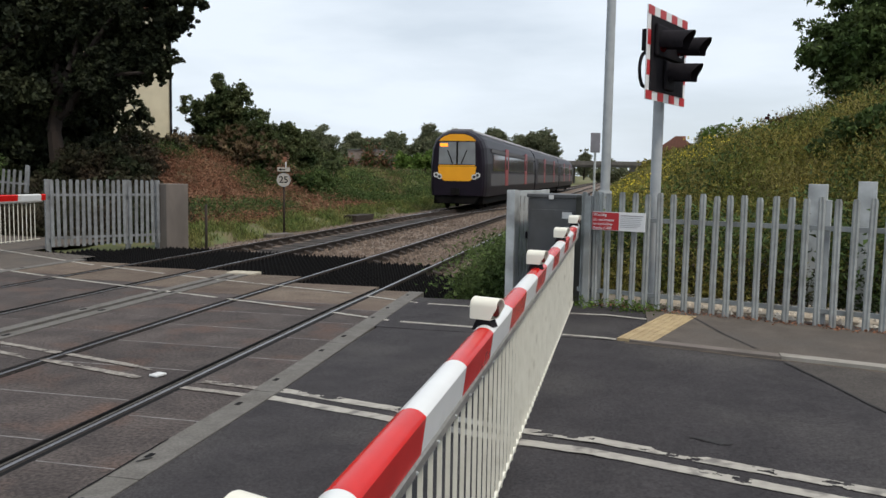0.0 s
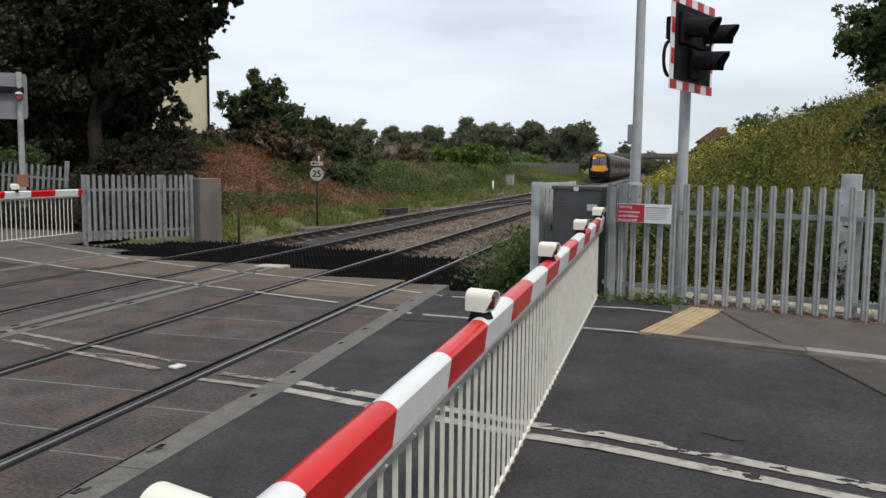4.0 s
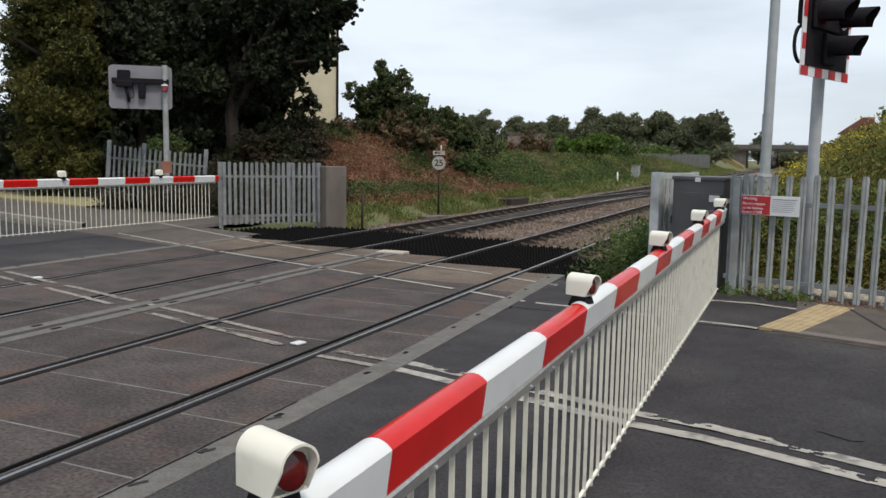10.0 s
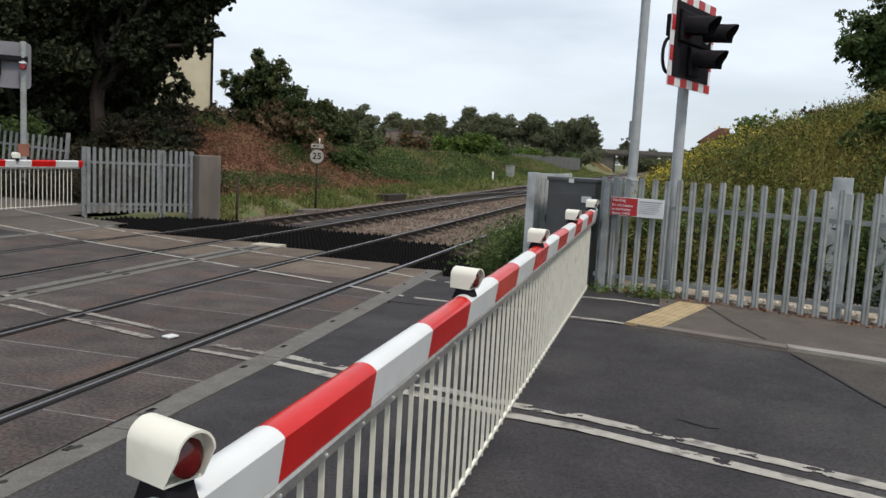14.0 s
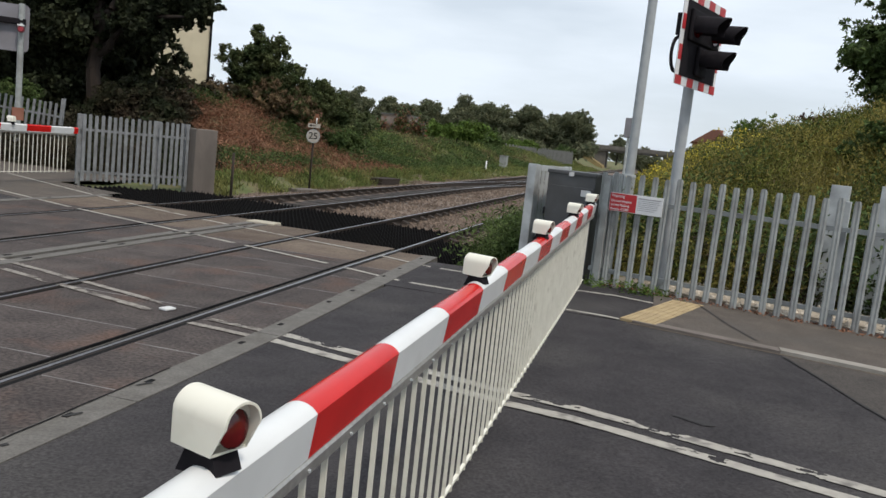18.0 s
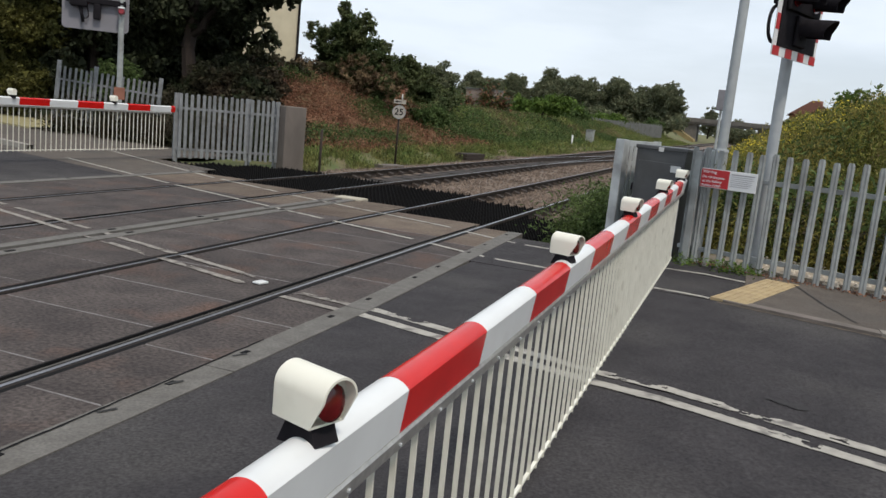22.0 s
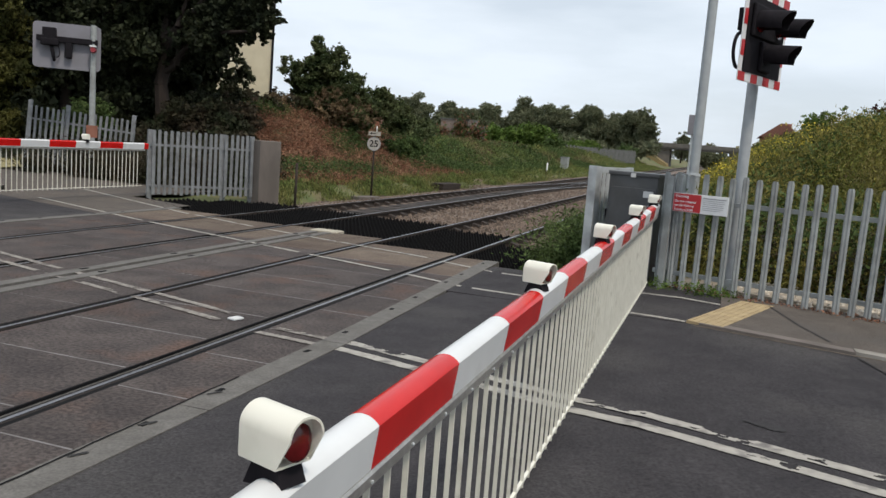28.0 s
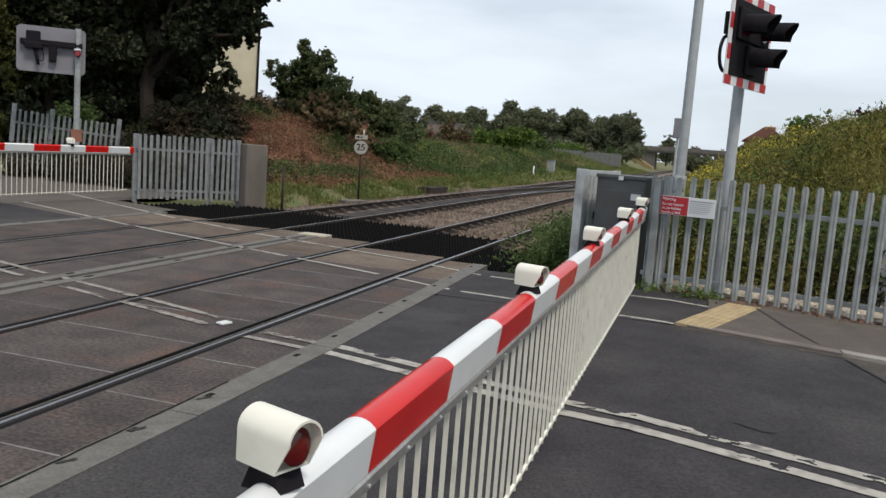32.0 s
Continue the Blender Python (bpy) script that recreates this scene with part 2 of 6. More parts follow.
GRASS_GROUND = material("grass_ground", (0.075, 0.100, 0.030), (0.13, 0.12, 0.052), 0.95, scale=2.0, bump=0.8, bump_scale=14, stain=(0.15, 0.11, 0.07), stain_scale=0.35, stain_lo=0.5, stain_hi=0.66)
RUBBLE = material("pale_rubble", (0.50, 0.45, 0.38), (0.34, 0.30, 0.25), 0.9, scale=9, bump=0.4, bump_scale=60, island=0.35)
DIRT = material("pale_dirt", (0.36, 0.31, 0.245), (0.22, 0.185, 0.14), 0.95, scale=4, bump=0.6, bump_scale=30)


def leafy(name, a, b, tr=0.25, k=0.45):
    return material(name, a, b, 0.65, scale=1.1, spec=0.14, translucent=tr, island=k)


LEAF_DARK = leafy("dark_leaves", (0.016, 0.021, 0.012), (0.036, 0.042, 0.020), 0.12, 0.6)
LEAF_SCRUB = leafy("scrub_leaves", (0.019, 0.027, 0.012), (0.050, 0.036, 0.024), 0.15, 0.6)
LEAF_YEW = leafy("olive_leaves", (0.042, 0.048, 0.015), (0.115, 0.108, 0.030), 0.22, 0.6)
LEAF_MID = leafy("green_leaves", (0.050, 0.084, 0.026), (0.092, 0.125, 0.042), 0.28, 0.6)
LEAF_BUSH = leafy("bush_leaves", (0.062, 0.088, 0.036), (0.125, 0.135, 0.060), 0.28, 0.7)
LEAF_BRIGHT = leafy("bright_leaves", (0.075, 0.13, 0.026), (0.11, 0.16, 0.035))
# distance haze is mixed into this leaf colour: paler and greyer green
LEAF_HAZY = leafy("hazy_far_leaves", (0.115, 0.135, 0.080), (0.185, 0.190, 0.115), 0.3, 0.45)
LEAF_WEED = leafy("weed_leaves", (0.098, 0.120, 0.027), (0.245, 0.200, 0.055), 0.3, 0.65)
LEAF_SEED = leafy("seed_heads", (0.26, 0.22, 0.085), (0.20, 0.17, 0.06))
DRY_GRASS = material("dry_verge", (0.29, 0.25, 0.13), (0.22, 0.20, 0.10), 0.95, scale=5, bump=0.5, bump_scale=30)
LEAF_BROWN = leafy("dead_bracken", (0.15, 0.066, 0.040), (0.29, 0.155, 0.098), 0.1, 0.65)
LEAF_STRAW = leafy("straw_stems", (0.19, 0.14, 0.08), (0.12, 0.08, 0.05), 0.1, 0.55)
LEAF_RED = leafy("copper_leaves", (0.060, 0.016, 0.018), (0.09, 0.028, 0.026), 0.2)
GRASS = leafy("grass_blades", (0.085, 0.130, 0.036), (0.19, 0.180, 0.065), 0.3, 0.65)
FLOWER = leafy("yellow_flowers", (0.52, 0.42, 0.04), (0.66, 0.54, 0.08), 0.2, 0.25)
BARK = material("bark", (0.026, 0.018, 0.014), (0.016, 0.011, 0.009), 0.95, scale=8, bump=0.8, bump_scale=25, streak=(1, 1, 0.2))
EARTH = material("tan_earth", (0.26, 0.19, 0.09), (0.19, 0.15, 0.07), 0.95, scale=0.6, bump=0.5, bump_scale=8)
SHEET = material("grey_sheet", (0.125, 0.128, 0.125), (0.085, 0.085, 0.078), 0.7, scale=1.5)
BLOCKWORK = material("blockwork", (0.27, 0.22, 0.195), (0.22, 0.17, 0.15), 0.9, scale=1.0, stain=(0.30, 0.14, 0.10), stain_scale=0.4)
RENDER = material("cream_render", (0.62, 0.56, 0.42), (0.56, 0.50, 0.37), 0.9, scale=2, bump=0.1, stain=(0.50, 0.45, 0.34), stain_scale=0.8)
BRICK = material("red_brick", (0.28, 0.12, 0.08), (0.22, 0.095, 0.065), 0.9, scale=5, bump=0.3)
ROOF = material("roof_tile", (0.17, 0.075, 0.055), (0.13, 0.06, 0.045), 0.9, scale=6, bump=0.3)
BRIDGE = material("bridge_concrete", (0.13, 0.12, 0.11), (0.095, 0.088, 0.08), 0.9, scale=1.2, stain=(0.10, 0.095, 0.085), stain_scale=0.5)
T_PURPLE = material("dark_purple_grey_paint", (0.011, 0.007, 0.014), (0.008, 0.006, 0.011), 0.45, spec=0.15, scale=2)
T_SILVER = material("silver_paint", (0.075, 0.070, 0.075), (0.06, 0.056, 0.062), 0.5, scale=2)
T_PINK = material("crimson_paint", (0.27, 0.030, 0.040), None, 0.4)
T_YELLOW = material("warning_yellow", (0.80, 0.36, 0.008), (0.74, 0.32, 0.008), 0.4, scale=2)
T_GLASS = material("dark_glass", (0.03, 0.032, 0.036), (0.05, 0.052, 0.056), 0.08, spec=0.8)
T_SCREEN = material("windscreen", (0.16, 0.17, 0.175), (0.11, 0.115, 0.12), 0.1, spec=0.8, scale=1.5)
T_UNDER = material("underframe", (0.006, 0.0055, 0.006), (0.011, 0.010, 0.009), 0.9, spec=0.1)
T_ROOF = material("train_roof", (0.27, 0.26, 0.26), (0.21, 0.20, 0.20), 0.6, scale=2)
AMBER = material("amber_display", (1.0, 0.28, 0.02), None, 0.5, emit=1.6)
HEADLAMP = material("lamp_ring", (0.6, 0.6, 0.6), None, 0.25)
RED_GLOW = material("red_aspect", (0.9, 0.02, 0.015), None, 0.3, emit=0.9)


# ---- mesh helpers ----
def crease(bm):
    """Keep smooth shading from bleeding over caps and sharp edges."""
    for e in bm.edges:
        if len(e.link_faces) == 2:
            p, q = e.link_faces
            if p.smooth != q.smooth or e.calc_face_angle(0.0) > 0.6:
                e.smooth = False


def part(name, bm, mat_, parent=None, label="", m=None):
    if len(bm.faces) < 4000:
        crease(bm)
    me = bpy.data.meshes.new(name)
    bm.to_mesh(me)
    bm.free()
    for mm in (mat_ if isinstance(mat_, (list, tuple)) else [mat_]):
        me.materials.append(mm)
    ob = new(name, me)
    if parent is not None:
        ob.parent = parent
    if m is not None:
        ob.matrix_basis = m
    if label:
        tagged(ob, label)
    return ob


def thing(name, label, category, m=None, group="", kind=""):
    ob = new(name)
    if m is not None:
        ob.matrix_basis = m
    return tagged(ob, label, category, group, kind)


def box(bm, x0, y0, z0, x1, y1, z1, bevel=0.0, mi=0):
    r = bmesh.ops.create_cube(bm, size=1, matrix=Matrix.LocRotScale(((x0 + x1) / 2, (y0 + y1) / 2, (z0 + z1) / 2), None, (x1 - x0, y1 - y0, z1 - z0)))
    vs = r["verts"]
    fs = {f for v in vs for f in v.link_faces}
    for f in fs:
        f.material_index = mi
    if bevel:
        bmesh.ops.bevel(bm, geom=list({e for v in vs for e in v.link_edges}), offset=bevel, segments=2, affect="EDGES", profile=0.6)
    return vs


def boxed(x0, y0, z0, x1, y1, z1, bevel=0.0):
    bm = bmesh.new()
    box(bm, x0, y0, z0, x1, y1, z1, bevel)
    return bm


def tube(bm, a, b, r0, r1=None, seg=12, cap=True, mi=0):
    a, b = Vector(a), Vector(b)
    r1 = r0 if r1 is None else r1
    q = (b - a).to_track_quat("Z", "Y").to_matrix().to_4x4()
    r = bmesh.ops.create_cone(bm, cap_ends=cap, segments=seg, radius1=r0, radius2=r1, depth=(b - a).length, matrix=Matrix.Translation((a + b) / 2) @ q)
    for f in {f for v in r["verts"] for f in v.link_faces}:
        f.material_index = mi
        f.smooth = len(f.verts) == 4
    return r["verts"]


def tubed(a, b, r0, r1=None, seg=12):
    bm = bmesh.new()
    tube(bm, a, b, r0, r1, seg)
    return bm


def swept(pts, r, seg=8):
    """One bent tube of radius r through the points."""
    bm = bmesh.new()
    pts = [Vector(p) for p in pts]
    rings = []
    for i, p in enumerate(pts):
        d = (pts[min(i + 1, len(pts) - 1)] - pts[max(i - 1, 0)]).normalized()
        u = d.cross(Vector((0, 1, 0))).normalized()
        v = d.cross(u)
        rings.append([bm.verts.new(p + r * (u * math.cos(2 * math.pi * k / seg) + v * math.sin(2 * math.pi * k / seg))) for k in range(seg)])
    for a, b in zip(rings, rings[1:]):
        for k in range(seg):
            bm.faces.new((a[k], a[(k + 1) % seg], b[(k + 1) % seg], b[k])).smooth = True
    bm.faces.new(rings[0][::-1])
    bm.faces.new(rings[-1])
    bmesh.ops.recalc_face_normals(bm, faces=bm.faces)
    return bm


def extrude_profile(pts, y0, y1, axis="y", smooth=False):
    """A closed outline of (u, v) pairs drawn out along an axis."""
    bm = bmesh.new()
    def at(u, v, w):
        return (u, w, v) if axis == "y" else ((w, u, v) if axis == "x" else (u, v, w))
    va = [bm.verts.new(at(u, v, y0)) for u, v in pts]
    vb = [bm.verts.new(at(u, v, y1)) for u, v in pts]
    k = len(pts)
    for i in range(k):
        f = bm.faces.new((va[i], va[(i + 1) % k], vb[(i + 1) % k], vb[i]))
        f.smooth = smooth
    bm.faces.new(va[::-1])
    bm.faces.new(vb)
    bmesh.ops.recalc_face_normals(bm, faces=bm.faces)
    return bm


def raw(name, verts, faces, mat_, parent=None, kind="", smooth=False):
    me = bpy.data.meshes.new(name)
    me.from_pydata([tuple(v) for v in verts] if not isinstance(verts, np.ndarray) else verts.tolist(), [], faces if not isinstance(faces, np.ndarray) else faces.tolist())
    for mm in (mat_ if isinstance(mat_, (list, tuple)) else [mat_]):
        me.materials.append(mm)
    if smooth:
        me.shade_smooth()
    ob = new(name, me)
    if parent is not None:
        ob.parent = parent
    if kind:
        tagged(ob, kind=kind)
    return ob


# ---- the plan: x to the right along the road, y along the tracks, z = 0 at the rail heads ----
RAILS = (-2.80, -4.305, -6.25, -7.745)
RS, RN = Vector((0.963, -0.268)), Vector((0.268, 0.963))   # along the road, and across it to the far side


def road_xy(s, n):
    p = RS * s + RN * n
    return p.x, p.y


def bend(y):
    """Sideways shift of the tracks along the line."""
    if y < 10:
        return 0.0145 * (10 - max(y, -2))
    return -0.00035 * max(0.0, y - 12) ** 1.75 if y < 60 else -0.00035 * 48 ** 1.75 - 0.0045 * (y - 60)


def road_z(x, y=0):
    return 0.06 * min(max(x + 1.95, 0), 2.35)


def sstep(a, b, x):
    t = min(max((x - a) / (b - a), 0), 1)
    return t * t * (3 - 2 * t)


def land(x, y):
    """Height of the natural ground."""
    xs = x - (bend(y) if y > 10 else 0.0)
    z = -0.32
    far = sstep(14, 40, y)
    # bank on the left: starts past the trackside path
    toe = -10.3 - 0.6 * far
    z += sstep(0, 5.5, toe - xs) * (2.3 - 0.2 * far - 0.55 * sstep(31, 48, y)) * sstep(18.0, 24, y + 0.9 * min(0, xs + 11.5)) + 0.01 * max(0, toe - xs)
    z += 0.34 * sstep(-0.6, 0.4, toe + 0.9 - xs)
    z += 0.25 * sstep(60, 110, y) * sstep(0, 5.5, toe - xs)
    # bank on the right
    rise = sstep(-0.9, 2.4, xs) * 1.52 + sstep(1.2, 6.0, xs) * 1.15
    z += rise * sstep(11.3, 16.2, y + 0.3 * xs) * (1 - 0.3 * sstep(60, 140, y))
    z += 0.42 * sstep(-1.5, -0.5, xs)
    if y < 11.0:
        z = min(z, road_z(x) - 0.06)
    if x < -9 and RN.x * x + RN.y * y < 15.0:
        z = min(z, -0.09)
    return z


# ---- ground ----
def axis_steps(lo, hi, dense_lo, dense_hi, step, grow=1.18):
    out, v, s = [], dense_lo, step
    while v < dense_hi:
        out.append(v)
        v += step
    while v < hi:
        out.append(v)
        v += s
        s *= grow
    v, s = dense_lo - step, step
    while v > lo:
        out.insert(0, v)
        v -= s
        s *= grow
    return out


def build_ground():
    xs = axis_steps(-900, 900, -24, 14, 0.55)
    ys = axis_steps(-300, 2200, 8, 60, 0.6)
    verts = [(x, y, land(x, y) + (0.10 * noise.noise((x * 0.7, y * 0.7, 0)) + (0.28 * noise.noise((x * 0.45, y * 0.33, 6)) * sstep(10.6, 12.5, -x) if 19 < y < 60 and x < 0 else 0.0) if y > 13 and (x < -10.5 or x > 0.5) else 0.0)) for y in ys for x in xs]
    k = len(xs)
    faces = [(j * k + i, j * k + i + 1, (j + 1) * k + i + 1, (j + 1) * k + i) for j in range(len(ys) - 1) for i in range(k - 1)]
    ob = raw("ground", verts, faces, GRASS_GROUND, smooth=True)
    tagged(ob, "grassy ground with brown earth patches and banks beside the line", "ground", kind="structure")


build_ground()


def surface_strip(name, x0, x1, n0, n1, mat_, lift, label, category, thick=0.25, step=0.5, edge0=None, edge1=None):
    """A paved strip along the road between two offsets across it, cut at the x values given."""
    bm = bmesh.new()
    xs = [x0 + (x1 - x0) * i / max(1, int(abs(x1 - x0) / step)) for i in range(max(1, int(abs(x1 - x0) / step)) + 1)]
    rows = []
    for x in xs:
        row = []
        for n in (n0, n1):
            y = (n - RN.x * x) / RN.y
            row.append((x, y))
        rows.append(row)
    va = [[bm.verts.new((x, y, road_z(x, y) + lift)) for x, y in r] for r in rows]
    vb = [[bm.verts.new((x, y, road_z(x, y) + lift - thick)) for x, y in r] for r in rows]
    for i in range(len(rows) - 1):
        bm.faces.new((va[i][0], va[i + 1][0], va[i + 1][1], va[i][1]))
        bm.faces.new((vb[i][0], va[i][0], va[i + 1][0], vb[i + 1][0])[::-1])
        bm.faces.new((va[i][1], vb[i][1], vb[i + 1][1], va[i + 1][1])[::-1])
    bmesh.ops.recalc_face_normals(bm, faces=bm.faces)
    ob = part(name, bm, mat_)
    return tagged(ob, label, category, kind="structure")


STRIP_R, STRIP_L = (-2.115, -1.90), (-9.05, -8.85)
N_NEAR, N_FAR, N_PATH = 1.45, 8.29, 10.1
surface_strip("road", STRIP_R[1] - 0.1, 60, N_NEAR, N_FAR, ASPHALT, 0.0, "dark grey worn asphalt road with patched surface", "road")
surface_strip("road", -60, STRIP_L[0], N_NEAR, N_FAR + 0.6, ASPHALT, 0.0, "dark grey asphalt road beyond the tracks", "road")
surface_strip("pavement", 0.80, 60, N_FAR + 0.14, N_PATH + 0.25, PAVING, 0.022, "grey asphalt footway beside the palisade fence", "pavement")
surface_strip("pavement", STRIP_R[1] - 0.2, 0.80, N_FAR, N_PATH + 0.25, ASPHALT, 0.004, "dark asphalt footway between white lines at the crossing", "pavement")
surface_strip("kerb", 0.62, 1.86, N_FAR, N_FAR + 0.14, OLD_CONCRETE, 0.025, "low worn concrete kerb along the footway", "kerb")
surface_strip("kerb", 1.86, 60, N_FAR, N_FAR + 0.14, CONCRETE, 0.032, "paler concrete kerb along the footway", "kerb")
surface_strip("pavement", STRIP_R[1], 60, -3.0, N_NEAR, PAVING, 0.03, "grey asphalt footway by the barrier tip", "pavement")
surface_strip("kerb", -60, -12.8, 9.3, 9.45, CONCRETE, 0.10, "worn concrete kerb beyond the far barrier", "kerb")
surface_strip("verge", -60, -17.5, 12.3, 14.6, DRY_GRASS, 0.05, "pale dry grass verge beyond the far barrier", "verge")
surface_strip("pavement", -60, -10.9, N_PATH + 1.2, 14.2, PAVING, 0.002, "pale footway and verge behind the far barrier", "pavement")
surface_strip("pavement", -60, STRIP_L[0], N_FAR + 0.6, N_PATH + 1.2, PAVING, 0.004, "grey asphalt footway beyond the tracks", "pavement")
surface_strip("pavement", -60, STRIP_L[0], -3.0, N_NEAR, PAVING, 0.03, "grey asphalt footway across the tracks", "pavement")


def deck_y(x, n):
    return (n - RN.x * x) / RN.y


DECK_N0, DECK_N1 = -3.0, 10.75


def skew(y):
    """The right-hand edge strip runs slightly askew to the rails."""
    return -0.042 * max(0.0, y - 6.0)


def build_deck():
    """Crossing surface: panels between and beside the rails, edge strips and the concrete end block."""
    root = thing("crossing_deck", "brown-grey panelled level crossing deck between the rails", "crossing", kind="structure")
    bays = [(RAILS[0] + 0.082, STRIP_R[0]), (RAILS[1] + 0.098, RAILS[0] - 0.098), (-5.22, RAILS[1] - 0.082), (RAILS[2] + 0.082, -5.62),
            (RAILS[3] + 0.098, RAILS[2] - 0.098), (STRIP_L[1], RAILS[3] - 0.082)]
    for x0, x1 in bays:
        mid = (x0 + x1) / 2
        y, end = deck_y(mid, DECK_N0), deck_y(mid, DECK_N1)
        if x0 > -5.7 and x1 < -4.2 or x1 < -5.5 and x0 > -6.3:
            end += 0.35
        step = 0.90
        while y < end - 0.05:
            y1 = min(y + step, end)
            bm = bmesh.new()
            box(bm, x0, y + 0.007, -0.14, x1, y1 - 0.007, 0.0 if x0 > -5 else 0.002)
            if x1 == STRIP_R[0]:
                for v in bm.verts:
                    if v.co.x > mid:
                        v.co.x += skew(v.co.y)
            part("deck_panel", bm, DECK_DUSTY if RN.x * mid + RN.y * (y + 0.45) > 9.3 else DECK, root)
            part("joint_strip", boxed(x0 + 0.01, y - 0.0065, -0.10, x1 - 0.02, y + 0.0065, 0.0005), JOINT, root)
            y = y1
    for x0, x1 in (STRIP_R, STRIP_L):
        y = deck_y(x0, DECK_N0)
        while y < deck_y(x0, DECK_N1 - 0.2):
            sk = skew if x0 == STRIP_R[0] else (lambda y_: 0.0)
            bm = boxed(x0 + 0.01, y, -0.14, x1, y + 1.78, 0.012)
            for v in bm.verts:
                v.co.x += sk(v.co.y)
            part("edge_strip", bm, STRIP, root)
            for k in (0.3, 1.4):
                xr = x0 + 0.045 + sk(y + k)
                part("bolt_recess", boxed(xr, y + k, 0.008, xr + 0.035, y + k + 0.07, 0.0145), RUBBER, root)
            y += 1.79
    for x0, x1 in ((-5.61, -5.47), (-5.37, -5.23)):
        y = -2.0
        while y < 12.6:
            part("edge_strip", boxed(x0, y, -0.14, x1, y + 1.5, 0.012), STRIP, root)
            part("bolt_recess", boxed(x0 + 0.04, y + 0.5, 0.010, x0 + 0.08, y + 0.6, 0.0165), RUBBER, root)
            y += 1.51
    part("drain_gap", boxed(-5.468, -2, -0.14, -5.372, 12.9, -0.004), DECK, root)
    part("end_block", boxed(-5.62, 12.72, -0.2, -5.14, 13.02, 0.03, 0.015), PALE_BLOCK, root, "pale concrete end block")
    for x in RAILS:
        inner = -1 if x in (RAILS[0], RAILS[2]) else 1
        bm = bmesh.new()
        box(bm, min(x + inner * 0.03, x + inner * 0.097), -4, -0.15, max(x + inner * 0.03, x + inner * 0.097), deck_y(x, DECK_N1), -0.045)
        xa, xb = sorted((x + inner * 0.082, x + inner * 0.0975))
        box(bm, xa, -4, -0.15, xb, deck_y(x, DECK_N1), 0.004)
        part("flangeway", bm, RUBBER, root)
        box_o = boxed(min(x - inner * 0.037, x - inner * 0.081), -4, -0.15, max(x - inner * 0.037, x - inner * 0.081), deck_y(x, DECK_N1), -0.004)
        part("rail_seal", box_o, RUBBER, root)
        xa, xb = sorted((x + inner * 0.052, x + inner * 0.060))
        part("flange_lip", boxed(xa, -4, -0.08, xb, deck_y(x, DECK_N1), -0.006), STRIP, root, "pale worn lip in the flangeway")
    # the panels follow the lie of the rails; the long parts are cut where it changes
    for ob in root.children:
        bm = bmesh.new()
        bm.from_mesh(ob.data)
        if min(v.co.y for v in bm.verts) < -2.1:
            for cut in (-2.0, 10.0):
                bmesh.ops.bisect_plane(bm, geom=bm.verts[:] + bm.edges[:] + bm.faces[:], plane_co=(0, cut, 0), plane_no=(0, 1, 0))
        for v in bm.verts:
            if v.co.x < -2.2 and v.co.y < 10:
                v.co.x += bend(v.co.y)
        bm.to_mesh(ob.data)
        bm.free()


build_deck()


def flat_strip(name, pts, width, mat_, label, lift, wob=0.012):
    """A thin uneven seam laid on the surface along a broken line of (x, y, base height)."""
    bm = bmesh.new()
    rows = []
    for (xa, ya, za), (xb, yb, zb) in zip(pts, pts[1:]):
        k = max(2, int(math.hypot(xb - xa, yb - ya) / 0.05))
        nx, ny = -(yb - ya), xb - xa
        q = math.hypot(nx, ny)
        for i in range(k + 1):
            t = i / k
            x, y, z = xa + (xb - xa) * t, ya + (yb - ya) * t, za + (zb - za) * t
            o = wob * noise.noise((x * 9, y * 9, 4))
            w = width * (0.6 + 0.7 * abs(noise.noise((x * 17, y * 17, 8))))
            rows.append([bm.verts.new((x + nx / q * (o + s * w / 2), y + ny / q * (o + s * w / 2), z + lift)) for s in (-1, 1)])
    for a, b in zip(rows, rows[1:]):
        bm.faces.new((a[0], b[0], b[1], a[1]))
    bmesh.ops.recalc_face_normals(bm, faces=bm.faces)
    ob = part(name, bm, mat_)
    return tagged(ob, label, "seam", kind="structure")


def build_road_patch():
    """Older, browner asphalt beyond the crack, between it and the kerb."""
    def kerb_y(x):
        return (N_FAR - 0.005 - RN.x * x) / RN.y
    crack = [(1.87, 7.97), (2.03, 7.44), (2.21, 6.75), (2.40, 6.10)]
    bm = bmesh.new()
    z = road_z(2.0) + 0.003
    ring = [(1.87, kerb_y(1.87))] + crack + [(4.6, 5.6), (4.6, kerb_y(4.6))]
    bm.faces.new([bm.verts.new((x, y, z)) for x, y in ring])
    bmesh.ops.recalc_face_normals(bm, faces=bm.faces)
    tagged(part("road_patch", bm, OLD_ASPHALT), "older brownish asphalt patch beside the kerb", "road patch", kind="structure")
    flat_strip("surface_crack", [(x, y, road_z(x)) for x, y in crack], 0.034, TAR, "dark sealed crack in the road", 0.007, 0.008)


build_road_patch()
flat_strip("surface_crack", [(1.28, 9.93, road_z(1.3) + 0.022), (1.505, 9.0, road_z(1.5) + 0.022), (1.70, 8.40, road_z(1.7) + 0.022)], 0.03, TAR, "dark sealed crack across the footway", 0.004)


